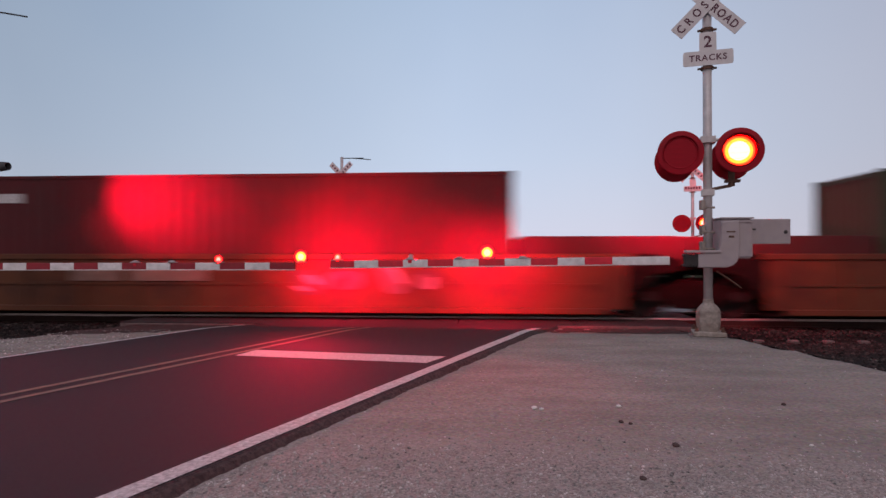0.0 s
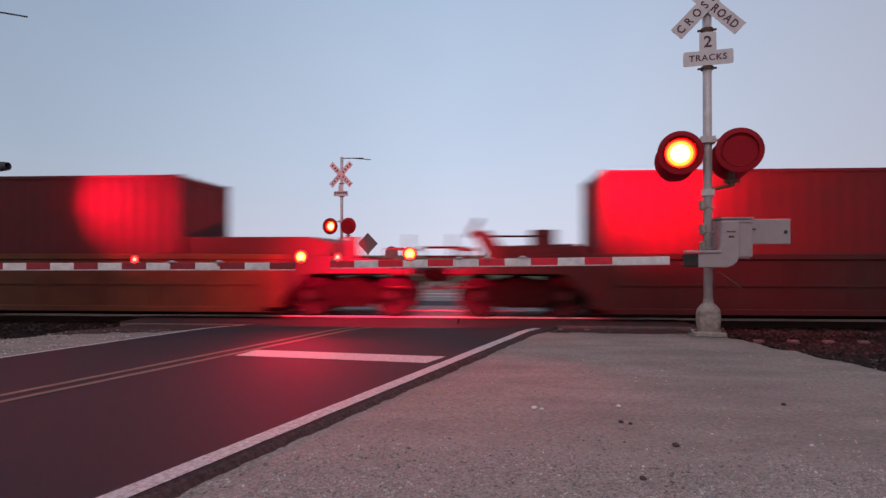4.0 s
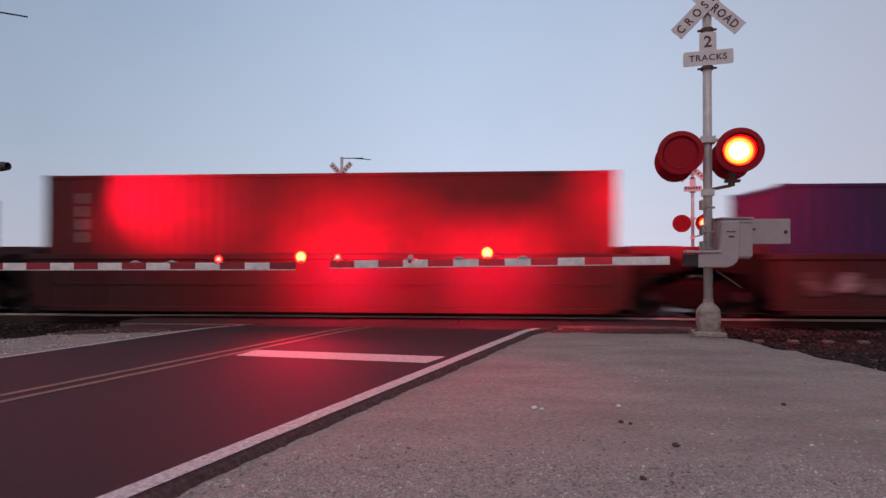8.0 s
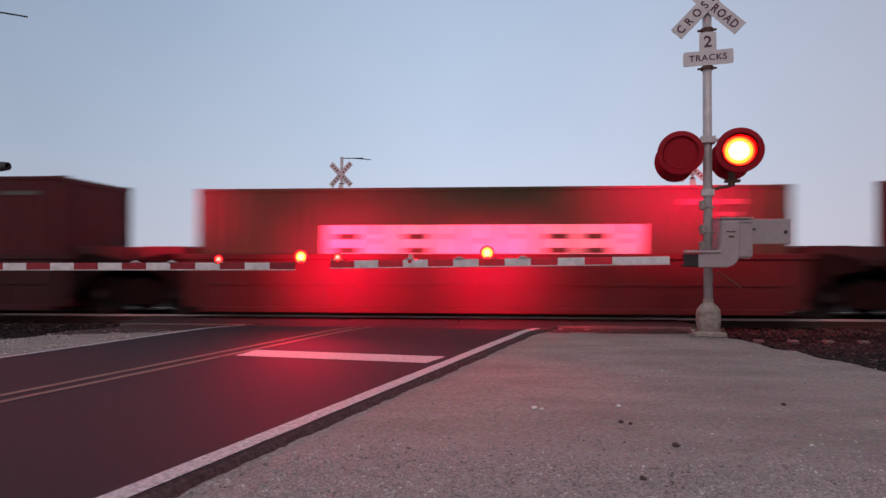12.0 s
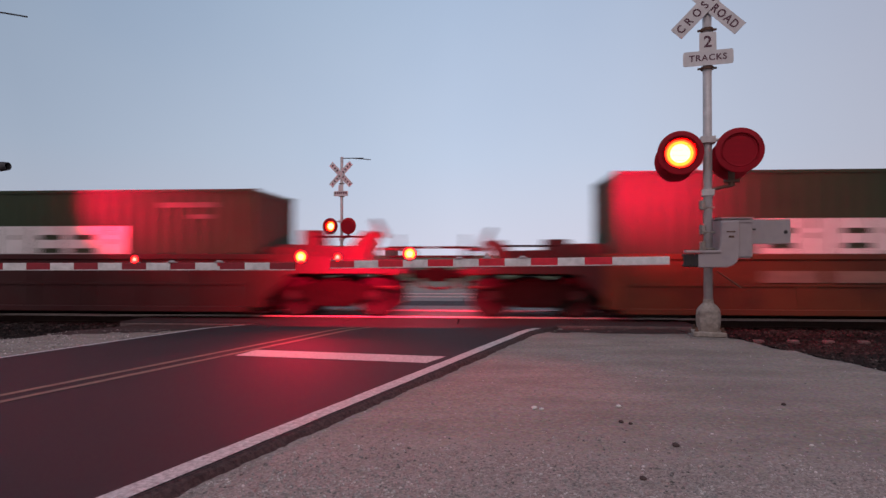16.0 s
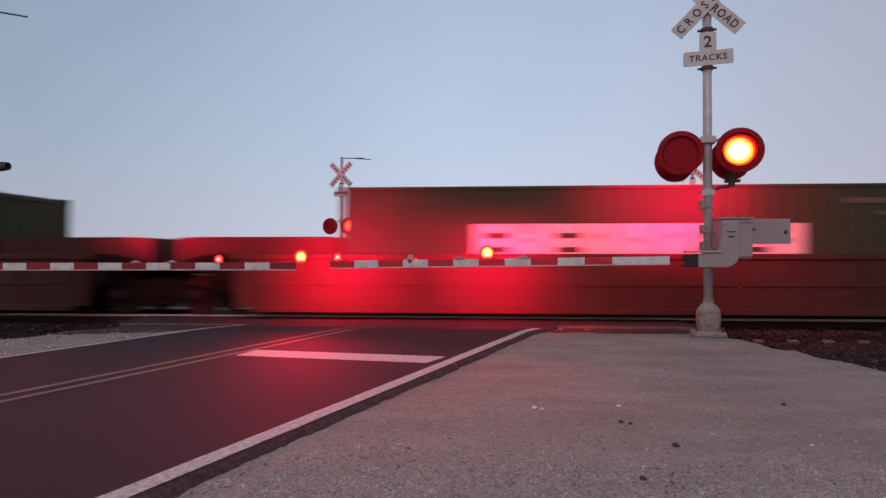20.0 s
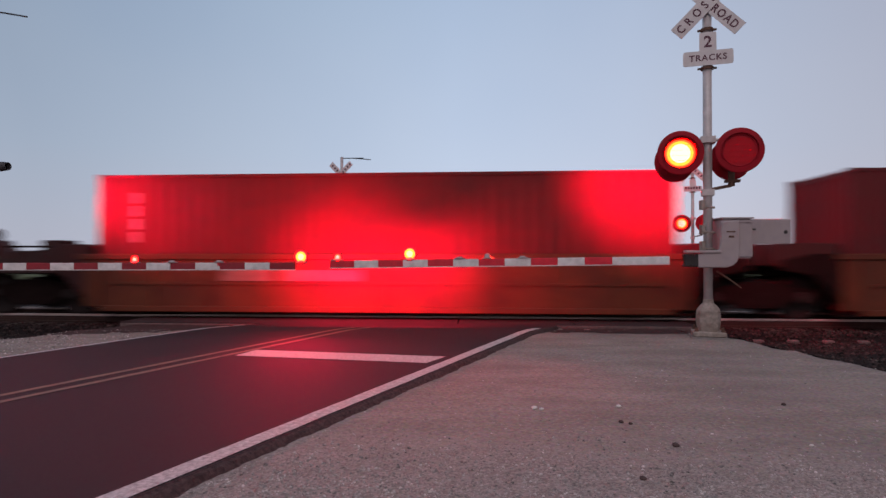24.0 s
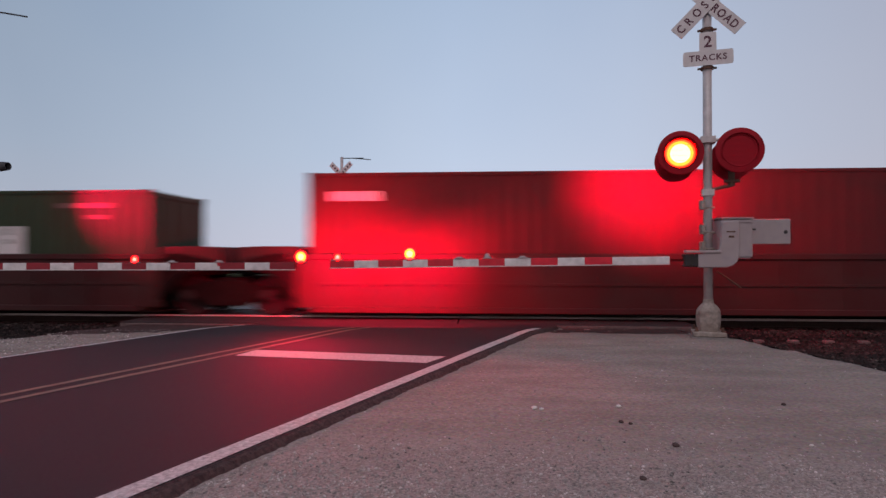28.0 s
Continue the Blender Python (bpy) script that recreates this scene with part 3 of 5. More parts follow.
def build_stones():
    def apron(r):
        while True:
            y = 2.4 + (0.8 * abs(r.gauss(0, 1)) if r.random() < 0.9 else 7.4 * r.random() ** 1.6)
            x = r.uniform(-2, 6)
            if x > road_x(0.19, y):
                return x, y, ground_z(x, y) + 0.001
    stones("loose_gravel", 34000, apron, lambda r: 0.0035 + 0.0115 * r.random() ** 3, PEBBLE,
           "loose pale gravel chips scattered on the apron", "gravel")

    def left_apron(r):
        while True:
            y = r.uniform(6.5, 10)
            x = r.uniform(-10, -4.5)
            if x < road_x(LEFT_OFF - 0.15, y):
                return x, y, ground_z(x, y) + 0.002
    stones("loose_gravel", 2500, left_apron, lambda r: 0.008 + 0.016 * r.random() ** 2, PEBBLE,
           "loose pale gravel chips scattered on the apron", "gravel")

    def right_bed(r):
        while True:
            y = r.uniform(6.2, 13.1)
            x = r.uniform(3.9, 12)
            if x > 4.1 - (y - 9.2) * 0.25:
                base = ground_z(x, y)
                if y > TRACK - 3.2:
                    base = max(base, RAIL_Z - 0.5 + 0.3 * min(1, (y - TRACK + 3.2) / 1.3))
                return x, y, base + 0.01
    stones("ballast_stones", 9000, right_bed, lambda r: 0.018 + 0.025 * r.random(), STONE,
           "dark crushed ballast stones beside the track", "ballast")

    def left_bed(r):
        y = r.uniform(9.5, 13.0)
        x = r.uniform(-14, -7.4)
        base = ground_z(x, y)
        if y > TRACK - 3.2:
            base = max(base, RAIL_Z - 0.5 + 0.3 * min(1, (y - TRACK + 3.2) / 1.3))
        return x, y, base + 0.01
    stones("ballast_stones", 3000, left_bed, lambda r: 0.018 + 0.025 * r.random(), STONE,
           "dark crushed ballast stones beside the track", "ballast")
    # larger lone rocks on the apron
    for x, y, r, pale in ((0.41, 5.05, 0.028, True), (0.47, 5.02, 0.02, True), (1.04, 4.66, 0.02, False), (1.28, 4.12, 0.026, False),
                          (1.13, 5.16, 0.026, True), (1.1, 4.62, 0.018, False), (2.55, 5.3, 0.02, False), 
                          (0.62, 3.05, 0.014, True), (2.2, 4.2, 0.015, True), (0.9, 3.5, 0.02, False)):
        bm = bmesh.new()
        bmesh.ops.create_icosphere(bm, subdivisions=2, radius=r)
        for v in bm.verts:
            v.co *= 1 + 0.35 * noise.noise(v.co * 30 + Vector((x * 9, y * 9, 0)))
            v.co.z *= 0.6
        ob = tagged(new("rock", finish(bm, "rock", WHITE_STONE if pale else STONE)), "small loose rock lying on gravel", "rock", "loose rocks")
        ob.location = (x, y, ground_z(x, y) + r * 0.35)


# ---------------------------------------------------------------- crossing signals
SHUTTERS = []          # (shutter, hinge pose, phase, swing)


def flash_lamp(parent, m, phase, disc_r=0.385, lens_r=0.17, hood=0.36, core=True, enamel=None):
    """A flashing lamp that faces local -y: target disc, hood, lens and an added louvre that imitates switching."""
    enamel = enamel or SIGNAL_ENAMEL

    def local(bm):
        bmesh.ops.transform(bm, matrix=m, verts=bm.verts[:])
        return bm
    front = pose(0, 0, 0, 90)         # local z of the lathe points to -y
    ri = lens_r + 0.013
    bm = bmesh.new()
    lathe(bm, [(ri, 0.02), (disc_r - 0.012, 0.0), (disc_r, 0.006), (disc_r, 0.022), (disc_r - 0.02, 0.024), (ri, 0.034)], front, 40)
    disc = part("target_disc", local(bm), enamel, parent, "round dark red target disc", True)
    bm = bmesh.new()
    lathe(bm, [(0.02, -0.16), (lens_r + 0.02, -0.16), (lens_r + 0.03, -0.02), (lens_r + 0.03, 0.02)], front, 28)
    part("housing", local(bm), enamel, disc, "", True)
    bm = bmesh.new()
    lathe(bm, [(lens_r + 0.034, 0.02), (lens_r + 0.03, hood), (lens_r + 0.025, hood), (lens_r + 0.028, 0.02)], front, 26, (-30, 210))
    part("hood", local(bm), enamel, disc, "", True)
    deep = pose(0, 0.055, 0) @ front
    bm = bmesh.new()
    lathe(bm, [(0.0001, 0.0), (lens_r * 0.955, -0.012)], deep, 26)
    part("lens", local(bm), LENS_LIT, disc, "glowing red signal lens", True)
    bm = bmesh.new()
    lathe(bm, [(ri, -0.07), (ri, 0.034), (lens_r - 0.004, 0.037), (lens_r - 0.004, 0.039), (ri + 0.006, 0.037), (ri + 0.008, 0.028)], front, 28)
    part("bezel", local(bm), enamel, disc, "", True)
    if core:
        bm = bmesh.new()
        lathe(bm, [(lens_r * 0.84, 0.007), (lens_r * 0.96, 0.002)], deep, 26)
        part("lamp_rim", local(bm), EMBER_LIT, disc, "orange-red lamp rim", True)
        bm = bmesh.new()
        lathe(bm, [(lens_r * 0.64, 0.015), (lens_r * 0.84, 0.007)], deep, 26)
        part("lamp_core", local(bm), BULB_LIT, disc, "bright yellow lamp core", True)
        bm = bmesh.new()
        lathe(bm, [(0.0001, 0.024), (lens_r * 0.64, 0.015)], deep, 26)
        part("lamp_heart", local(bm), HEART_LIT, disc, "glaring white lamp heart", True)
    # an added louvre: slats on level pivots cover the lens to imitate switching off
    r, n = lens_r + 0.011, 6
    half = r / n
    for i in range(n):
        zc = -r + (2 * i + 1) * half
        bm = bmesh.new()
        span = [max(0.02, math.sqrt(max(0.0, r * r - (zc + k * half) ** 2))) for k in (-1, 0, 1)]
        prism(bm, [(-span[0], -half * 1.04), (span[0], -half * 1.04), (span[1], 0), (span[2], half * 1.04), (-span[2], half * 1.04), (-span[1], 0)], -0.0006, 0.0006)
        slat = part("blanking_slat", bm, LENS_DARK, parent, "added dark red slat that blanks a flashing lamp")
        hinge = m @ pose(0, -0.03, zc)
        slat.matrix_basis = hinge
        SHUTTERS.append((slat, hinge, phase, pose(0, 0, 0, -80.8)))
    return disc


def beam(name, eye, target, watts, cone, blend=0.6, size=0.03):
    la = new(name, bpy.data.lights.new(name, "SPOT"))
    la.data.energy, la.data.spot_size, la.data.spot_blend = watts, radians(cone), blend
    la.data.color, la.data.shadow_soft_size = RED_LIGHT, size
    la.matrix_world = look(eye, target)
    return la


def crossbuck(parent, m, size=1.0, letters=True):
    """Two white blades crossed at right angles, black words on each."""
    for k, (turn, text) in enumerate(((-45, "RAILROAD"), (45, "CROSSING"))):
        bm = bmesh.new()
        box(bm, -0.66 * size, 0.66 * size, -0.012, -0.004, -0.115 * size, 0.115 * size)
        if k:
            for v in bm.verts:
                v.co.y -= 0.01
        bevel(bm, 0.003)
        mm = m @ pose(0, 0, 0, 0, -turn, 0)
        bmesh.ops.transform(bm, matrix=mm, verts=bm.verts[:])
        blade = part("blade", bm, SIGN_WHITE, parent, "white crossbuck blade")
        if letters:
            for side, word in ((-1, text[:4]), (1, text[4:])):
                at = pose(side * (0.318 if k else 0.352) * size, -0.0145 - 0.01 * k, -0.005, 90) @ Matrix.Diagonal((0.9, 1.05, 1, 1))
                words("lettering", word, 0.172 * size, INK, blade, mm @ at, 0.001, 1.8 if k else 1.22)
        else:
            bm = bmesh.new()
            for i in range(8):
                x = (-0.56 + i * 0.145 + (0.1 if i > 3 else 0)) * size
                box(bm, x, x + 0.06 * size, -0.0155 - 0.01 * k, -0.0135 - 0.01 * k, -0.045 * size, 0.045 * size)
            bmesh.ops.transform(bm, matrix=mm, verts=bm.verts[:])
            part("lettering", bm, INK, blade, "dark unreadable lettering")


def plate(bm, w, h, r, y0, y1, cx=0.0, cz=0.0, seg=5):
    pts = []
    for sx, sz, a0 in ((1, 1, 0), (-1, 1, 90), (-1, -1, 180), (1, -1, 270)):
        for i in range(seg + 1):
            a = radians(a0 + 90 * i / seg)
            pts.append((cx + sx * (w / 2 - r) + r * math.cos(a), cz + sz * (h / 2 - r) + r * math.sin(a)))
    prism(bm, pts, y0, y1)


def signal_mast(x, y, z0, turn, label, scale=1.0, lettered=True, wide=1.0, pole=5.55, front=True, rear=True, phases=("left", "right"), back_aim=(0, 0)):
    """A crossing signal: pole on a cast base, crossbuck, track-count sign, lamp pairs front and back."""
    mast = thing("crossing_signal", label, "crossing signal", pose(x, y, z0, 0, 0, turn), "crossing signals")
    s = scale
    bm = bmesh.new()
    rod(bm, (0, 0, 0.3 * s), (0, 0, pole * s), 0.068 * s, 20)
    part("pole", bm, GALV, mast, "pale aluminium pole", True)
    bm = bmesh.new()
    lathe(bm, [(0.0001, 0.56), (0.075, 0.56), (0.08, 0.50), (0.10, 0.48), (0.12, 0.46), (0.155, 0.42), (0.18, 0.37), (0.185, 0.20), (0.17, 0.12), (0.16, 0.06)],
          Matrix.Scale(s, 4), 8)
    base = part("base_casting", bm, CASTING, mast, "weathered octagonal cast base")
    bm = bmesh.new()
    box(bm, -0.24 * s, 0.24 * s, -0.22 * s, 0.22 * s, -0.02 * s, 0.06 * s)
    bevel(bm, 0.015)
    part("base_plate", bm, CASTING, base, "bolted base plate")
    for bx, by in ((-0.19, -0.17), (0.19, -0.17), (-0.19, 0.17), (0.19, 0.17)):
        bm = bmesh.new()
        rod(bm, (bx * s, by * s, 0.05 * s), (bx * s, by * s, 0.13 * s), 0.018 * s, 6)
        rod(bm, (bx * s, by * s, 0.055 * s), (bx * s, by * s, 0.085 * s), 0.034 * s, 6)
        part("bolt", bm, RUST, base)
    bm = bmesh.new()
    box(bm, -0.28 * s, 0.28 * s, -0.28 * s, 0.28 * s, -0.35, -0.02 * s)
    bevel(bm, 0.02)
    part("footing", bm, CONCRETE, mast, "concrete footing")
    # crossbuck and sign
    cross = thing("crossbuck", "", "")
    for key in ("category",):
        if key in cross:
            del cross[key]
    cross.parent = mast
    crossbuck(cross, pose(0, -0.085 * s, 5.23 * s), s * wide, lettered)
    bm = bmesh.new()
    plate(bm, 0.25 * s, 0.36 * s, 0.03 * s, -0.095 * s, -0.085 * s, 0.0, 4.58 * s)
    sign = part("count_sign", bm, SIGN_WHITE, mast, "small white number sign")
    bm = bmesh.new()
    plate(bm, 0.73 * s, 0.23 * s, 0.035 * s, -0.107 * s, -0.097 * s, 0.0, 4.35 * s)
    sign2 = part("tracks_sign", bm, SIGN_WHITE, mast, "white track-count sign")
    if lettered:
        words("lettering", "2", 0.25, INK, sign, pose(0, -0.0965, 4.60, 90), 0.001)
        words("lettering", "TRACKS", 0.135, INK, sign2, pose(0, -0.1085, 4.35, 90), 0.001, 1.15)
    else:
        bm = bmesh.new()
        for i in range(6):
            box(bm, (-0.31 + i * 0.108) * s, (-0.24 + i * 0.108) * s, -0.110 * s, -0.108 * s, 4.33 * s, 4.44 * s)
        part("lettering", bm, INK, sign2, "dark unreadable lettering")
    for z in (4.19, 4.80, 5.10):
        bm = bmesh.new()
        lathe(bm, [(0.072 * s, z * s), (0.095 * s, z * s), (0.095 * s, (z + 0.045) * s), (0.072 * s, (z + 0.045) * s)], Matrix.Identity(4), 16)
        box(bm, -0.14 * s, 0.14 * s, -0.02 * s, 0.02 * s, (z + 0.01) * s, (z + 0.035) * s)
        part("clamp", bm, RUST, mast, "rusty band clamp")
    # lamp bracket
    lz = 2.85 * s
    bm = bmesh.new()
    rod(bm, (-0.42 * s, 0, lz + 0.22 * s), (0.42 * s, 0, lz + 0.22 * s), 0.026 * s, 10)
    for sx in (-1, 1):
        rod(bm, (sx * 0.42 * s, 0, lz + 0.22 * s), (sx * 0.42 * s, 0, lz - 0.3 * s), 0.024 * s, 10)
    box(bm, -0.11 * s, 0.11 * s, -0.11 * s, 0.11 * s, lz + 0.17 * s, lz + 0.27 * s)
    part("lamp_bracket", bm, GALV, mast, "tubular cross arm for the lamps")
    bm = bmesh.new()
    box(bm, -0.09 * s, 0.09 * s, -0.09 * s, 0.09 * s, lz - 0.66 * s, lz - 0.56 * s)
    part("stay_clamp", bm, GALV, mast, "clamp of the lamp stay")
    bm = bmesh.new()
    rod(bm, (0, -0.02 * s, lz - 0.57 * s), (0.34 * s, -0.02 * s, lz - 0.51 * s), 0.026 * s, 10)
    rod(bm, (0.34 * s, -0.02 * s, lz - 0.52 * s), (0.34 * s, -0.02 * s, lz - 0.28 * s), 0.05 * s, 10)
    box(bm, 0.24 * s, 0.46 * s, -0.09 * s, 0.05 * s, lz - 0.46 * s, lz - 0.425 * s)
    part("lamp_stay", bm, RUST, mast, "short stay under the lamp housing")
    for sx, ph in ((-1, phases[0]), (1, phases[1])):
        if front:
            flash_lamp(mast, pose(sx * 0.42 * s * wide, -0.24 * s, lz), ph, 0.345 * s * wide, 0.235 * s, 0.07 * s)
        if rear:
            aim = back_aim[0 if sx < 0 else 1]
            flash_lamp(mast, pose(sx * 0.42 * s - 0.05 * s, 0.22 * s, lz - 0.07 * s, 0, 0, 180 + aim - turn), ph, 0.33 * s, 0.17 * s, 0.16 * s, False)
    return mast


def top_rods(mast, s=1.0, flip=1):
    """Two thin rods at the head of the pole."""
    bm = bmesh.new()
    rod(bm, (0, 0, 5.5 * s), (flip * 1.05 * s, -0.12 * s, 5.44 * s), 0.018 * s, 8)
    part("head_rod", bm, DARK_STEEL, mast, "thin dark rod at the pole head")
    bm = bmesh.new()
    rod(bm, (flip * 0.5 * s, -0.06 * s, 5.47 * s), (flip * 1.38 * s, -0.1 * s, 5.36 * s), 0.018 * s, 8)
    part("head_rod", bm, DARK_STEEL, mast, "thin dark rod at the pole head")


def gate_machine(mast):
    """Housing, bent arm fork and counterweight wing of the gate, in the mast's own space."""
    turn = Matrix.Rotation(radians(13), 4, "Z")

    def put(name, bm, mat, parent, label=""):
        bmesh.ops.transform(bm, matrix=turn, verts=bm.verts[:])
        return part(name, bm, mat, parent, label)
    bm = bmesh.new()
    box(bm, 0.12, 0.60, -0.22, 0.24, 1.20, 1.82)
    bevel(bm, 0.03, 2)
    housing = put("gate_housing", bm, MACHINE, mast, "pale painted gate machine housing")
    bm = bmesh.new()
    box(bm, 0.135, 0.585, -0.236, -0.222, 1.76, 1.785)
    box(bm, 0.115, 0.605, -0.24, 0.25, 1.815, 1.835)
    put("housing_lid", bm, MACHINE, housing, "overhanging lid")
    bm = bmesh.new()
    prism(bm, [(0.10, 1.76), (0.36, 1.79), (0.36, 1.24), (0.33, 1.15), (0.26, 1.09), (0.17, 1.06), (-0.26, 1.06), (-0.26, 1.27), (0.02, 1.29), (0.08, 1.33), (0.10, 1.40)], -0.30, -0.245)
    bevel(bm, 0.012)
    fork = put("arm_fork", bm, MACHINE, mast, "bent pale steel arm fork")
    bm = bmesh.new()
    box(bm, 0.17, 0.30, -0.306, -0.301, 1.60, 1.62)
    put("stencil", bm, RUST, fork, "faded unreadable stencil bar")
    bm = bmesh.new()
    box(bm, 0.20, 0.28, -0.306, -0.301, 1.52, 1.55)
    put("stencil", bm, RUST, fork, "faded unreadable stencil bar")
    bm = bmesh.new()
    prism(bm, [(0.36, 1.83), (1.34, 1.83), (1.34, 1.43), (0.60, 1.43), (0.36, 1.43)], 0.16, 0.20)
    bevel(bm, 0.008)
    wing = put("counterweight_arm", bm, MACHINE, mast, "flat pale counterweight arm")
    bm = bmesh.new()
    rod(bm, (1.26, 0.15, 1.62), (1.26, 0.21, 1.62), 0.03, 10)
    put("pivot_bolt", bm, DARK_STEEL, wing)
    bm = bmesh.new()
    box(bm, 0.64, 0.80, 0.15, 0.158, 1.655, 1.675)
    put("slot", bm, DARK_STEEL, wing)
    bm = bmesh.new()
    box(bm, -0.46, -0.255, -0.31, -0.235, 1.07, 1.27)
    for z in (1.09, 1.25):
        rod(bm, (-0.46, -0.34, z), (-0.46, -0.2, z), 0.02, 6)
        rod(bm, (-0.33, -0.34, z), (-0.33, -0.2, z), 0.02, 6)
    bevel(bm, 0.008)
    put("arm_adaptor", bm, DARK_STEEL, fork, "dark bolted arm adaptor")
    bm = bmesh.new()
    box(bm, -0.45, 0.08, -0.33, -0.21, 1.285, 1.325)
    bevel(bm, 0.008)
    put("top_strap", bm, MACHINE, fork)
    for z in (2.05, 1.66, 1.40):
        bm = bmesh.new()
        box(bm, -0.12, -0.06, -0.07, 0.05, z - 0.08, z + 0.07)
        rod(bm, (-0.08, -0.05, z - 0.05), (0.09, -0.05, z - 0.05), 0.02, 8)
        bevel(bm, 0.006)
        put("pole_bracket", bm, CASTING, mast, "weathered bolt-on bracket")
    bm = bmesh.new()
    rod(bm, (0.10, -0.08, 1.0), (0.30, -0.12, 0.86), 0.014, 8)
    rod(bm, (0.30, -0.12, 0.86), (0.46, -0.12, 0.74), 0.012, 8)
    put("cable", bm, RUST, mast, "thin rusty conduit")


def gate_arm(name, label, root, tip, lamps, stripe, first_red, first=None, red_mat=None, group="gate arms"):
    """A striped arm of alternate red and white sleeves; lamps: (distance along from the root, phase or None, bright)."""
    root, tip = Vector(root), Vector(tip)
    length = (tip - root).length
    flat = tip - root
    ang = math.degrees(math.atan2(flat.y, flat.x))
    tilt = -math.degrees(math.asin(flat.z / length))
    arm = thing(name, label, "gate arm", Matrix.Translation(root) @ pose(0, 0, 0, 0, 0, ang) @ pose(0, 0, 0, 0, tilt, 0), group)
    x, red = 0.0, first_red
    while x < length - 0.02:
        x1 = min(length, x + (first if first and x == 0 else stripe))
        bm = bmesh.new()
        box(bm, x + 0.001, x1 - 0.001, -0.022, 0.022, -0.0595, 0.058)
        bevel(bm, 0.006)
        part("stripe", bm, (red_mat or ARM_RED) if red else ARM_WHITE, arm)
        x, red = x1, not red
    bm = bmesh.new()
    box(bm, 0.0, length, -0.026, 0.026, -0.074, -0.060)
    part("bottom_trim", bm, ARM_WHITE, arm, "bare white lower edge of the arm")
    for d, phase, bright in lamps:
        bm = bmesh.new()
        box(bm, d - 0.085, d + 0.085, -0.032, 0.032, 0.058, 0.076)
        lathe(bm, [(0.001, 0.10), (0.03, 0.098), (0.055, 0.085), (0.062, 0.07)], pose(d, 0, 0), 14)
        lamp = part("lamp_base", bm, MACHINE, arm, "pale clip-on lamp base")
        if phase != "":
            facing = -1 if math.cos(radians(ang)) > 0 else 1
            r = 0.112 if bright else 0.07
            hinge = pose(d, facing * 0.02, 0.045, 0, 0, 0 if facing < 0 else 180)
            up = pose(0, 0, r) @ pose(0, 0, 0, 90)
            bm = bmesh.new()
            lathe(bm, [(r, -0.05), (r + 0.008, -0.045), (r + 0.010, 0.012), (r + 0.004, 0.014), (r, 0.0)], up, 18)
            head = part("lamp_head", bm, ARM_RED, arm, "red rim of a marker lamp, tipped back to imitate switching off" if phase else "red lamp rim", True)
            head.matrix_basis = hinge
            bm = bmesh.new()
            lathe(bm, [(r * 0.82, 0.005), (r * 0.95, -0.004)], up, 18)
            part("lamp_lens", bm, LENS_LIT, head, "glowing red marker lens", True)
            bm = bmesh.new()
            lathe(bm, [(r * 0.5, 0.0105), (r * 0.82, 0.005)], up, 18)
            part("lamp_core", bm, BULB_LIT if bright else EMBER_LIT, head, "bright lamp core", True)
            bm = bmesh.new()
            lathe(bm, [(0.0001, 0.012), (r * 0.5, 0.0105)], up, 18)
            part("lamp_heart", bm, MARKER_HEART if bright else MARKER_LIT, head, "glaring lamp heart", True)
            # the head turns edge-on, standing in for the marker lamp switching off
            if phase:
                tip_back = pose(0, 0, 0, -88)
                SHUTTERS.append((head, hinge @ tip_back, phase, tip_back.inverted()))
    return arm


def beam_hood(parent, m, phase, r=0.05):
    """A short hooded back lamp with an added shutter for its flashing; light leaves along local -y."""
    bm = bmesh.new()
    lathe(bm, [(0.001, -0.08), (r + 0.014, -0.08), (r + 0.016, 0.002), (r + 0.010, 0.002), (r + 0.010, -0.06)], m @ pose(0, 0, 0, 90), 18)
    part("lamp_hood", bm, MACHINE, parent, "", True)
    if phase:
        bm = bmesh.new()
        lathe(bm, [(0.0001, 0.0), (r + 0.014, 0.0), (r + 0.014, 0.004), (0.0001, 0.004)], pose(0, 0, -r, 90), 16)
        sh = part("shutter", bm, LENS_DARK, parent, "added dark red shutter that blanks a back lamp")
        hinge = m @ pose(0, -0.005, r)
        sh.matrix_basis = hinge
        SHUTTERS.append((sh, hinge, phase, pose(0, 0, 0, -86)))


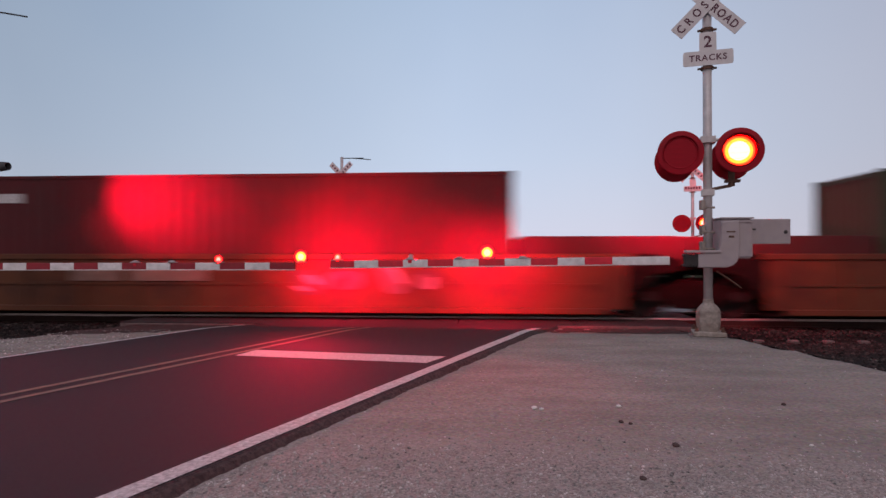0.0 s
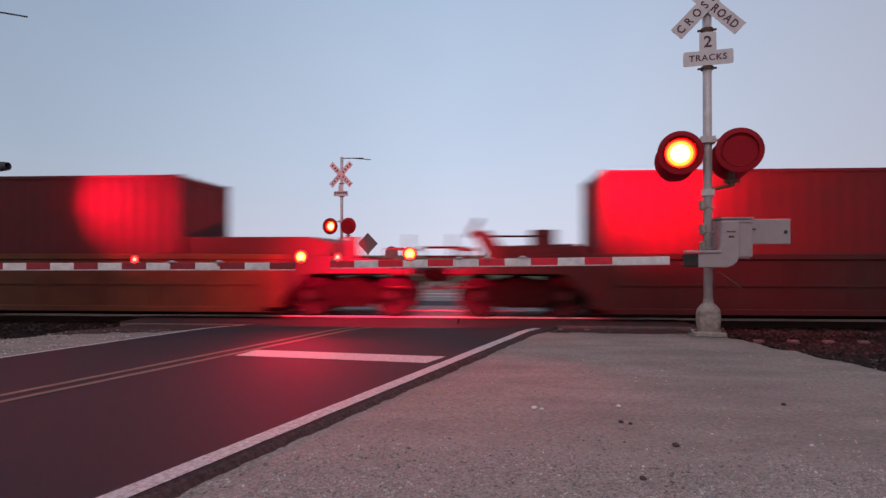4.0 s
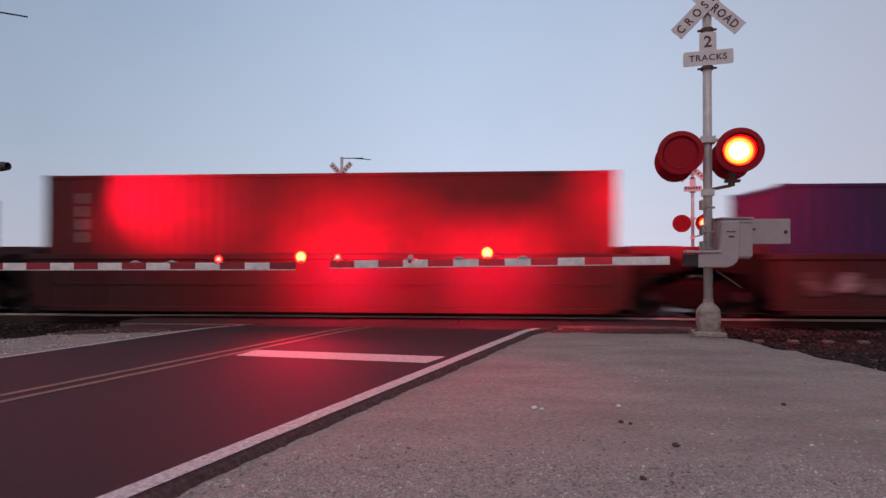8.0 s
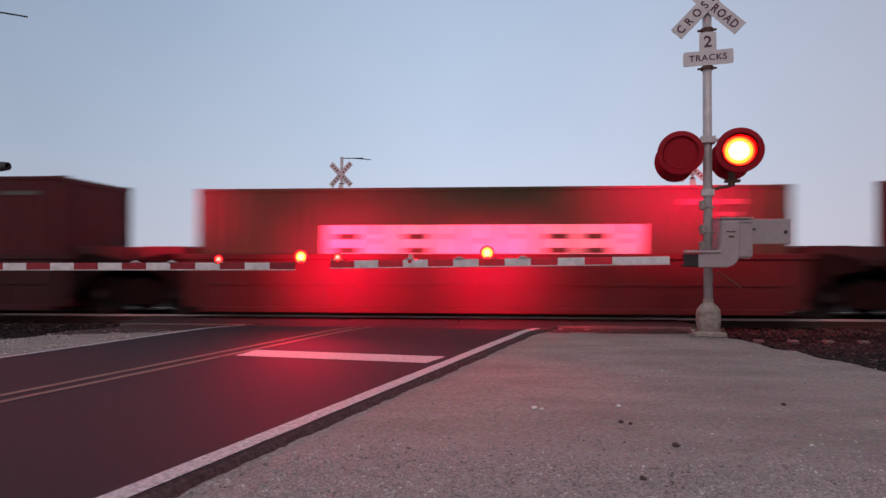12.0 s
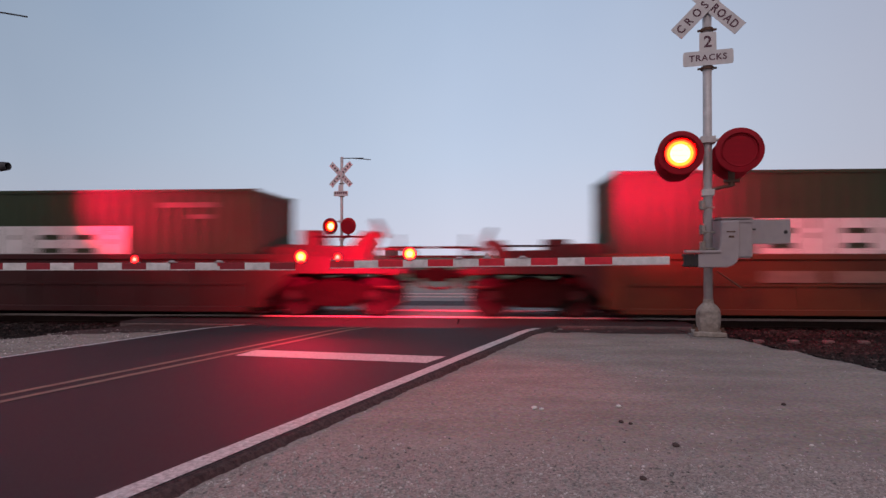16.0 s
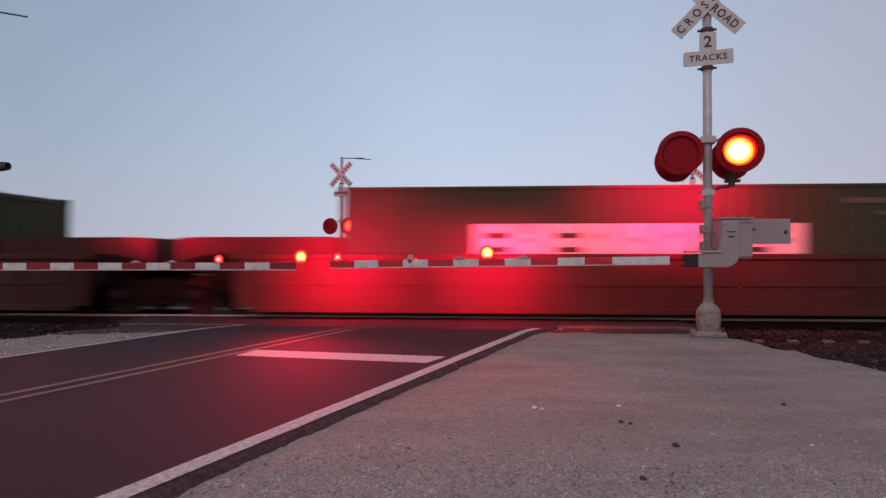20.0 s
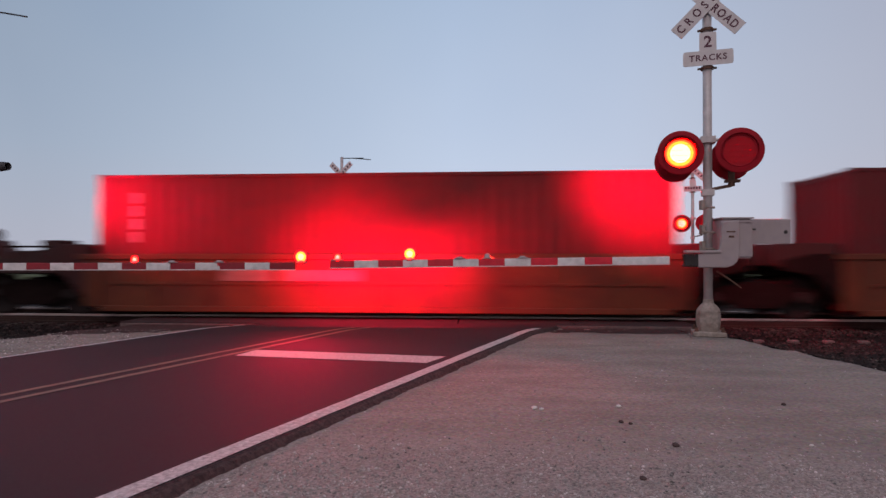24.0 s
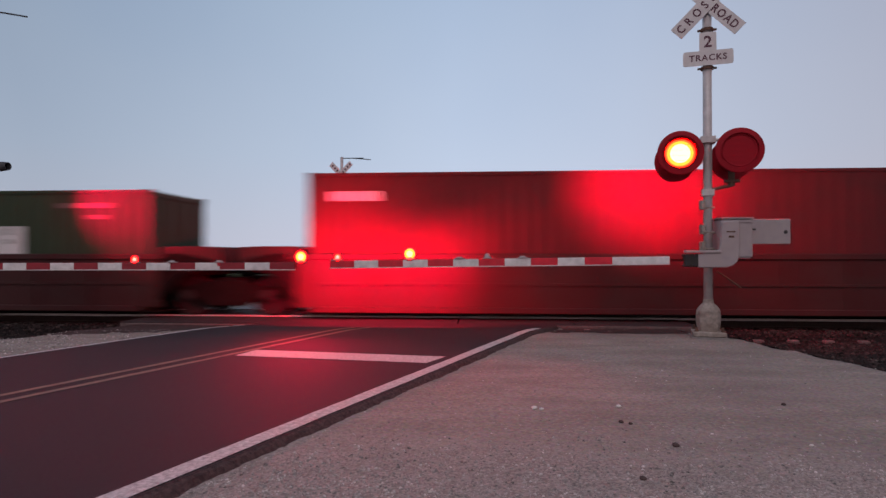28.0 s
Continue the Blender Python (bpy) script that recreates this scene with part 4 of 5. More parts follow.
def build_signals():
    near = signal_mast(3.51, 9.66, 0.0, -13, "pale crossing signal mast with crossbuck, lit red lamps and gate machine", back_aim=(5, 3))
    gate_machine(near)
    left = signal_mast(-9.4, 9.75, -0.05, -13, "crossing signal mast with crossbuck and lit red lamps", back_aim=(-18, -27))
    bm = bmesh.new()
    inv = left.matrix_basis.inverted()
    rod(bm, (0, 0, 5.72), inv @ Vector((-7.84, 9.6, 5.34)), 0.014, 8)
    part("head_rod", bm, DARK_STEEL, left, "thin dark rod at the pole head")
    m = inv @ pose(-8.47, 9.6, 2.77, 0, 0, 84) @ Matrix.Scale(0.8, 4) @ pose(0, 0, 0, 90)
    bm = bmesh.new()
    lathe(bm, [(0.02, -0.12), (0.10, -0.1), (0.13, 0.0), (0.085, 0.42), (0.078, 0.42), (0.12, 0.01)], m, 24)
    hood = part("side_hood", bm, SIDE_GREY, left, "dark grey tapered hood", True)
    bm = bmesh.new()
    lathe(bm, [(0.0001, 0.012), (0.1, 0.0)], m, 24)
    part("side_lens", bm, SIDE_GREY, hood, "pale lens inside the hood", True)
    bm = bmesh.new()
    rod(bm, inv @ Vector((-8.52, 9.62, 2.76)), inv @ Vector((-9.4, 9.75, 2.6)), 0.03, 8)
    part("side_bracket", bm, DARK_STEEL, left)
    far_l = signal_mast(-5.89, 24.0, -0.1, -13, "distant crossing signal mast with crossbuck and red lamps", 0.89, False, 1.1, 6.05, rear=False)
    top_rods(far_l, 0.97)
    far_r = signal_mast(8.14, 24.0, -0.1, -13, "distant crossing signal mast with crossbuck and red lamps", 0.91, False, 1.1, rear=False)
    a1 = gate_arm("gate_arm", "lowered red and white striped gate arm with red lamps", (2.90, 9.6, 1.175), (-2.68, 10.1, 1.095),
                  [(2.88, "right", True), (4.19, "left", True), (5.50, "", False), (5.46, None, False), (3.35, "", False), (2.30, "", False)], 0.429, False, 0.88)
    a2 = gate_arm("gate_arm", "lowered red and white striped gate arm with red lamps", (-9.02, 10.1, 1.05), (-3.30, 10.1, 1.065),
                  [(5.83, None, True), (4.36, "right", False), (2.83, "left", False), (3.5, "", False)], 0.447, True, 0.356, ARM_RED_DARK)
    # beams that leave the back of the lamps towards the train; each has its lamp's shutter
    tr = Matrix.Rotation(radians(-13), 4, "Z")
    for mast_at, side_way, aims in (((3.51, 9.66), 7.5, ((-1, 3.25, 2.75, 3500, 90), (1, 3.7, 2.7, 3000, 92))),
                                    ((-9.4, 9.75), -4.0, ((-1, -7.6, 2.3, 3900, 52), (1, -7.0, 2.4, 4700, 50)))):
        for sx, tx, tz, watts, cone in aims:
            p = Vector((mast_at[0], mast_at[1], 0)) + tr @ Vector((sx * 0.42 - 0.05, 0.225, 2.78))
            beam("signal_beam", p, (tx, TRACK - 1.22, tz), watts, cone, 1.0, 0.1)
            # an added wide spot stands in for lens scatter and the red veil on the train
            beam("signal_spill", p, (side_way, TRACK - 1.22, 2.2), (1250 if sx > 0 else 760) if side_way > 0 else 130, 150, 1.0, 0.1)
    for arm, d, phase, target, watts, cone in ((a1, 2.88, "right", (0.12, TRACK - 1.22, 1.1), 1150, 88), (a1, 4.19, "left", (-1.35, TRACK - 1.22, 1.1), 1150, 88),
                                               (a2, 5.83, None, (-2.95, TRACK - 1.22, 1.0), 1250, 104)):
        bpy.context.view_layer.update()
        eye = arm.matrix_world @ Vector((d, 0.0, 0.105))
        eye.y += 0.13
        way = Vector(target) - eye
        m = arm.matrix_world.inverted() @ Matrix.Translation(eye) @ pose(0, 0, 0, 0, 0, math.degrees(math.atan2(way.y, way.x)) + 90)
        beam_hood(arm, m, phase, 0.03)
        beam("marker_beam", eye, target, watts, cone, 1.0, 0.015)
        beam("marker_spill", eye, target, 620 if phase else 500, 168, 0.6, 0.015)
    # forward beam of the arm-tip lamp, which reddens the road
    beam("marker_beam", (-3.19, 9.85, 1.19), (-0.8, 3.8, 0.0), 400, 88, 1.0)
    beam("marker_spill", (-3.19, 9.85, 1.19), (-2.2, 7.6, 0.0), 110, 150, 1.0)
    # the signal lamps shine down the approach lane
    beam("signal_beam", (3.0, 9.2, 2.62), (-2.6, 4.0, 0), 330, 60, 1.0, 0.08)
    beam("signal_beam", (-8.9, 9.3, 2.62), (-1.0, 4.4, 0), 230, 56, 1.0, 0.08)
    # far signs
    bm = bmesh.new()
    rod(bm, (0, 0, -0.1), (0, 0, 1.5), 0.03, 8)
    sign = thing("diamond_sign", "grey back of a diamond warning sign on a post", "road sign", pose(-4.87, 24.4, -0.05, 0, 0, -13), "far road signs")
    part("post", bm, GALV, sign)
    bm = bmesh.new()
    box(bm, -0.32, 0.32, -0.045, -0.035, -0.32, 0.32)
    bmesh.ops.transform(bm, matrix=pose(0, 0, 1.78, 0, 45, 0), verts=bm.verts[:])
    bevel(bm, 0.003)
    part("plate", bm, SIGN_BACK, sign, "bare metal sign plate")
    sign = thing("round_sign", "dark back of a round advance warning sign", "road sign", pose(-5.4, 34, -0.05, 0, 0, -19.8), "far road signs")
    bm = bmesh.new()
    rod(bm, (0, 0, -0.1), (0, 0, 1.2), 0.03, 8)
    part("post", bm, GALV, sign)
    bm = bmesh.new()
    rod(bm, (0, -0.045, 1.4), (0, -0.035, 1.4), 0.42, 24)
    part("plate", bm, SIGN_BACK, sign, "bare metal sign plate")


# ---------------------------------------------------------------- the train
HALF_W = 1.22
BOX_L = 12.19


def corrugated(bm, x0, x1, z0, z1, y, side, pitch=0.28, depth=0.032):
    """A corrugated steel wall across x; side is -1 or +1: which way it faces."""
    n = int((x1 - x0) / pitch)
    pts = []
    for i in range(n):
        a = x0 + (x1 - x0) * i / n
        p = (x1 - x0) / n
        pts += [(a, 0), (a + 0.26 * p, 0), (a + 0.5 * p, depth), (a + 0.76 * p, depth)]
    pts.append((x1, 0))
    low = [bm.verts.new((x, y - side * d, z0)) for x, d in pts]
    top = [bm.verts.new((x, y - side * d, z1)) for x, d in pts]
    for i in range(len(pts) - 1):
        bm.faces.new((low[i], low[i + 1], top[i + 1], top[i]))


def make_container(label, mat, tall, marks):
    """A 40-foot container, origin at the middle of its floor."""
    h = 2.896 if tall else 2.591
    c = thing("shipping_container", label, "shipping container", None, "containers on the train")
    L, W = BOX_L / 2, HALF_W
    for side in (-1, 1):
        bm = bmesh.new()
        corrugated(bm, -L + 0.12, L - 0.12, 0.16, h - 0.06, side * (W - 0.012), side)
        part("side_wall", bm, mat, c, "corrugated steel side wall")
        bm = bmesh.new()
        box(bm, -L + 0.1, L - 0.1, side * W - 0.05 * (side > 0), side * W + 0.05 * (side < 0), h - 0.075, h - 0.012)
        part("top_rail", bm, mat, c)
        bm = bmesh.new()
        box(bm, -L + 0.1, L - 0.1, side * W - 0.06 * (side > 0), side * W + 0.06 * (side < 0), 0.01, 0.17)
        part("bottom_rail", bm, mat, c)
        for end in (-1, 1):
            bm = bmesh.new()
            xa, xb = sorted((end * L, end * (L - 0.13)))
            ya, yb = sorted((side * W, side * (W - 0.12)))
            box(bm, xa + 0.004, xb - 0.004, ya + 0.004, yb - 0.004, 0.11, h - 0.11)
            bevel(bm, 0.012)
            part("corner_post", bm, mat, c)
            for z in (0.0, h - 0.118):
                bm = bmesh.new()
                xa, xb = sorted((end * (L + 0.003), end * (L - 0.178)))
                ya, yb = sorted((side * (W + 0.003), side * (W - 0.162)))
                box(bm, xa, xb, ya, yb, z, z + 0.118)
                bevel(bm, 0.014)
                part("corner_casting", bm, mat, c)
    bm = bmesh.new()
    n = 44
    pts = []
    for i in range(n):
        a = -L + 0.1 + (2 * L - 0.2) * i / n
        p = (2 * L - 0.2) / n
        pts += [(a, 0), (a + 0.3 * p, 0), (a + 0.5 * p, -0.02), (a + 0.8 * p, -0.02)]
    lo = [bm.verts.new((x, -W + 0.03, h - 0.02 + d)) for x, d in pts]
    hi = [bm.verts.new((x, W - 0.03, h - 0.02 + d)) for x, d in pts]
    for i in range(len(pts) - 1):
        bm.faces.new((lo[i], lo[i + 1], hi[i + 1], hi[i]))
    part("roof", bm, mat, c, "corrugated steel roof")
    bm = bmesh.new()
    box(bm, -L + 0.1, L - 0.1, -W + 0.05, W - 0.05, 0.06, 0.13)
    part("floor", bm, DARK_STEEL, c)
    # blank end
    bm = bmesh.new()
    n = 9
    pts = []
    for i in range(n):
        a = -W + 0.1 + (2 * W - 0.2) * i / n
        p = (2 * W - 0.2) / n
        pts += [(a, 0), (a + 0.3 * p, 0), (a + 0.5 * p, 0.04), (a + 0.8 * p, 0.04)]
    lo = [bm.verts.new((-L + 0.02 + d, y, 0.1)) for y, d in pts]
    hi = [bm.verts.new((-L + 0.02 + d, y, h - 0.08)) for y, d in pts]
    for i in range(len(pts) - 1):
        bm.faces.new((lo[i], lo[i + 1], hi[i + 1], hi[i]))
    part("end_wall", bm, mat, c, "corrugated end wall")
    for end in (-1, 1):
        bm = bmesh.new()
        xa, xb = sorted((end * (L - 0.002), end * (L - 0.1)))
        box(bm, xa, xb, -W + 0.1, W - 0.1, h - 0.14, h - 0.03)
        part("end_beam", bm, mat, c)
        bm = bmesh.new()
        box(bm, xa, xb, -W + 0.1, W - 0.1, 0.03, 0.15)
        part("end_sill", bm, mat, c)
    # doors at the trailing end
    for side in (-1, 1):
        bm = bmesh.new()
        ya, yb = sorted((side * 0.006, side * (W - 0.125)))
        box(bm, L - 0.07, L - 0.03, ya, yb, 0.16, h - 0.15)
        for z in (0.25, 0.45, 0.68):
            box(bm, L - 0.03, L - 0.022, ya + 0.08, yb - 0.08, z * h - 0.12, z * h + 0.12)
        door = part("door", bm, mat, c, "ribbed container door")
        for k in (0.25, 0.75):
            yy = ya + (yb - ya) * k
            bm = bmesh.new()
            rod(bm, (L - 0.005, yy, 0.1), (L - 0.005, yy, h - 0.1), 0.018, 8)
            box(bm, L - 0.02, L + 0.005, *sorted((yy - 0.02, yy + 0.25 * (1 if k < 0.5 else -1))), 1.0, 1.03)
            part("lock_rod", bm, mat, door, "painted lock rod")
    marks(c, h)
    return c


def patch(parent, name, mat, x0, x1, z0, z1, side=-1, lift=0.004, label=""):
    bm = bmesh.new()
    y = side * (HALF_W - 0.012 + lift)
    box(bm, x0, x1, min(y, y - side * 0.003), max(y, y - side * 0.003), z0, z1)
    return part(name, bm, mat, parent, label)


def block_letters(c, h):
    """A row of nine big white blocks low on each side, notched like lettering, and small marks high up."""
    for side in (-1, 1):
        bm = bmesh.new()
        y = side * (HALF_W - 0.012 + 0.005)
        ya, yb = min(y, y - side * 0.004), max(y, y - side * 0.004)
        x = -3.33
        z0, z1 = h - 1.78, h - 0.98
        if h < 2.7:
            z0, z1 = h - 1.57, h - 0.79
        tall = z1 - z0
        for k in range(9):
            w = 0.695
            if k in (0, 2, 6, 7):
                box(bm, x, x + 0.2, ya, yb, z0, z1)
                for a, b in ((0, 0.25), (0.39, 0.62), (0.76, 1)):
                    box(bm, x + 0.2, x + w, ya, yb, z0 + tall * a, z0 + tall * b)
            else:
                top = 0.62 if k in (3, 5) else 0.5
                box(bm, x, x + 0.3, ya, yb, z0, z1)
                box(bm, x + w - 0.3, x + w, ya, yb, z0, z1)
                box(bm, x + 0.3, x + w - 0.3, ya, yb, z0 + (0.2 if k != 1 else 0) * tall, z0 + top * tall)
                box(bm, x + 0.3, x + w - 0.3, ya, yb, z0 + (top + 0.14) * tall, z1 - (0.25 * tall if k in (1, 8) else 0))
            x += 0.73
        part("lettering", bm, LETTER, c, "row of large white block shapes")
        bm = bmesh.new()
        box(bm, 3.95, 5.23, ya, yb, h - 0.40, h - 0.29)
        part("serial_mark", bm, MARK_DIM, c, "small faded unreadable mark")
        bm = bmesh.new()
        box(bm, 4.6, 5.12, ya, yb, h - 0.64, h - 0.55)
        part("serial_mark", bm, MARK_DIM, c, "small faded unreadable mark")


def stacked_marks(c, h, rows=4, wide=0.13):
    for side in (-1, 1):
        for i in range(rows):
            z = h - 0.62 - 0.28 * i
            patch(c, "marking", LETTER_DULL, -5.32, -5.32 + wide * (1 - 0.12 * (i % 2)), z, z + 0.22, side, label="dull white block marking")


def top_name(c, h, start=-5.62, count=7):
    for side in (-1, 1):
        bm = bmesh.new()
        y = side * (HALF_W - 0.012 + 0.005)
        ya, yb = min(y, y - side * 0.004), max(y, y - side * 0.004)
        for i in range(count):
            box(bm, start + i * 0.155, start + 0.12 + i * 0.155, ya, yb, h - 0.60, h - 0.40)
        part("lettering", bm, LETTER, c, "short white unreadable lettering")


def yellow_name(c, h):
    for side in (-1, 1):
        patch(c, "marking", YELLOW_MARK, -5.3, -4.5, h - 0.42, h - 0.32, side, label="yellow flash marking")
        patch(c, "marking", LETTER, -5.55, -4.85, h - 0.60, h - 0.46, side, label="white unreadable lettering")


def low_name(c, h):
    for side in (-1, 1):
        bm = bmesh.new()
        y = side * (HALF_W - 0.012 + 0.005)
        ya, yb = min(y, y - side * 0.004), max(y, y - side * 0.004)
        for i, x in enumerate((-1.95, -0.95, 0.2, 0.75, 1.3)):
            w = 0.85 if i < 2 else 0.45
            box(bm, x, x + w, ya, yb, h - 1.45, h - 0.86)
        part("lettering", bm, LETTER, c, "large white block shapes")


def no_marks(c, h):
    for side in (-1, 1):
        patch(c, "marking", MARK_DIM, 4.6, 5.5, h - 0.42, h - 0.33, side, label="small faded unreadable mark")


def make_truck(parent, x):
    """A two-axle truck at x in the car's space, rail top at z = 0."""
    for sy in (-1, 1):
        bm = bmesh.new()
        prism(bm, [(x - 1.15, 0.42), (x - 1.1, 0.62), (x - 0.75, 0.66), (x - 0.3, 0.78), (x + 0.3, 0.78), (x + 0.75, 0.66), (x + 1.1, 0.62),
                   (x + 1.15, 0.42), (x + 0.65, 0.42), (x + 0.42, 0.22), (x - 0.42, 0.22), (x - 0.65, 0.42)], sy * 0.98 - 0.07, sy * 0.98 + 0.07)
        bevel(bm, 0.02)
        frame_part = part("side_frame", bm, TRUCK, parent, "grimy cast truck side frame, under-car shade in its colour")
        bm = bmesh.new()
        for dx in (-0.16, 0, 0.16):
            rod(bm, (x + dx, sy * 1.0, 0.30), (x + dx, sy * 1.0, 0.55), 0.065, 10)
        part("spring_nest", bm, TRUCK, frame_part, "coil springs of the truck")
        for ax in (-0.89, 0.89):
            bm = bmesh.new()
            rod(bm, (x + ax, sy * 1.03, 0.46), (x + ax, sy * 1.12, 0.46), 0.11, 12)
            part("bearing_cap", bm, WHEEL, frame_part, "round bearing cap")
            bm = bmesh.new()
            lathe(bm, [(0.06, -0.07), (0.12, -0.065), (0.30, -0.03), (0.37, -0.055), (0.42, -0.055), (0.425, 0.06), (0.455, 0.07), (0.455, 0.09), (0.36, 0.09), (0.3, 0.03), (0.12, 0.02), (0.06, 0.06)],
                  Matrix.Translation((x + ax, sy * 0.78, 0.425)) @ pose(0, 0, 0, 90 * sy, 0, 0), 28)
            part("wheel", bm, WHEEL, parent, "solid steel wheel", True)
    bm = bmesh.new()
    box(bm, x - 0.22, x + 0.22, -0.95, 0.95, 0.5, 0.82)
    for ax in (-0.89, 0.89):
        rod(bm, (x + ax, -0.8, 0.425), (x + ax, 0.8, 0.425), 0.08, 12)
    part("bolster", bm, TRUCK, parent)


def spray_lettering(wall, seed, y0, x, x_end, main, dense):
    """Overlapping sprayed letter-like blocks: rounded slabs, bars and outlines on the near side sheet."""
    rnd = random.Random(seed)
    k = 0
    tones = (main, main, SPRAY_LILAC, SPRAY_PALE, SPRAY_MID, SPRAY_DARK) if dense else (main, main, SPRAY_WHITE, SPRAY_MID)
    while x < x_end:
        w = rnd.uniform(0.45, 0.9) if dense else rnd.uniform(0.35, 0.8)
        low, high = (rnd.uniform(0.30, 0.42), rnd.uniform(1.08, 1.2)) if dense else (rnd.uniform(0.45, 0.62), rnd.uniform(0.85, 1.1))
        lean = rnd.uniform(-0.12, 0.12)
        pieces = [(0.0, w, low, high, 0)]
        for _ in range(3 if dense else 2):
            a, c = rnd.uniform(0.0, w * 0.5), rnd.uniform(low, high - 0.3)
            pieces.append((a, a + rnd.uniform(0.14, w * 0.6), c, c + rnd.uniform(0.1, 0.32), 1))
        tone = rnd.randrange(len(tones))
        for xa, xb, za, zb, layer in pieces:
            lift = 0.041 + 0.0013 * (k % 6) + 0.008 * layer * 0.5
            ring = []
            for i in range(16):
                a = 2 * math.pi * i / 16
                cx, cz = math.copysign(abs(math.cos(a)) ** 0.55, math.cos(a)), math.copysign(abs(math.sin(a)) ** 0.55, math.sin(a))
                wob = 1 + 0.16 * noise.noise(Vector((cx * 1.4 + x, cz * 1.4, k)))
                ring.append(((xa + xb) / 2 + x + (xb - xa) / 2 * cx * wob + lean * cz, (za + zb) / 2 + (zb - za) / 2 * cz * wob))
            bm = bmesh.new()
            prism(bm, ring, y0 - lift - 0.001, y0 - lift)
            part("graffiti_shape", bm, tones[(tone + (0 if not layer else rnd.randrange(1, len(tones)))) % len(tones)], wall, "sprayed graffiti shape")
            k += 1
        x += w * (rnd.uniform(0.85, 1.1) if dense else rnd.uniform(0.9, 1.7))


def brake_gear(plat, sgn, end, tall, wide):
    """Hand brake, handrail, battery box and grab irons on an end platform; end: the coupler face, from the car's middle."""
    up = 0.0 if tall else -0.2
    at = lambda d: sgn * (end - d)
    if wide:
        bm = bmesh.new()
        prism(bm, [(at(1.75), 1.0), (at(2.15), 1.0), (at(2.1), 1.7), (at(1.8), 1.7)], -1.14, -0.9)
        part("brake_stand", bm, CAR_RED, plat, "hand brake stand")
        return
    bm = bmesh.new()
    prism(bm, [(at(1.35), 1.0), (at(1.85), 1.0), (at(1.78), 1.42 + up), (at(1.42), 1.84 + up), (at(1.1), 1.78 + up), (at(1.36), 1.36 + up)], -1.16, -0.8)
    bevel(bm, 0.015)
    part("brake_stand", bm, CAR_RED, plat, "leaning hand brake stand")
    bm = bmesh.new()
    prism(bm, [(at(1.5), 1.05), (at(1.62), 1.5 + up * 0.5), (at(3.3), 1.55 + up * 0.5), (at(3.4), 1.05)], -1.05, 0.9)
    bevel(bm, 0.02)
    part("end_hump", bm, CAR_GRIME_SHADE, plat, "dark raised end casting")
    bm = bmesh.new()
    hub = Vector((at(1.14), -1.0, 1.88 + up))
    tip = Matrix.Translation(hub) @ pose(0, 0, 0, 0, sgn * 62, 0)
    lathe(bm, [(0.02, -0.06), (0.2, -0.05), (0.24, -0.02), (0.24, 0.03), (0.2, 0.05), (0.02, 0.06)], tip, 18)
    for a in (0, 60, 120):
        d = tip.to_3x3() @ Vector((math.cos(radians(a)), math.sin(radians(a)), 0)) * 0.21
        rod(bm, hub - d, hub + d, 0.03, 6)
    part("brake_wheel", bm, CAR_RED, plat, "round hand brake wheel")
    bm = bmesh.new()
    rod(bm, (at(1.3), -1.1, 1.70 + up), (at(2.5), -1.1, 1.70 + up), 0.022, 8)
    part("handrail", bm, TRUCK, plat, "thin dark handrail")
    bm = bmesh.new()
    box(bm, *sorted((at(2.35), at(2.82))), -1.1, -0.55, 1.2, 1.84 + up)
    bevel(bm, 0.02)
    part("valve_box", bm, CAR_GRIME_SHADE, plat, "dark box at the well end")
    for z in (1.28, 1.47):
        bm = bmesh.new()
        rod(bm, (at(0.05), -1.24, z), (at(0.95), -1.24, z), 0.024, 8)
        rod(bm, (at(0.95), -1.24, z), (at(0.95), -1.05, z - 0.25), 0.024, 8)
        part("grab_iron", bm, TRUCK, plat, "dark grab iron")


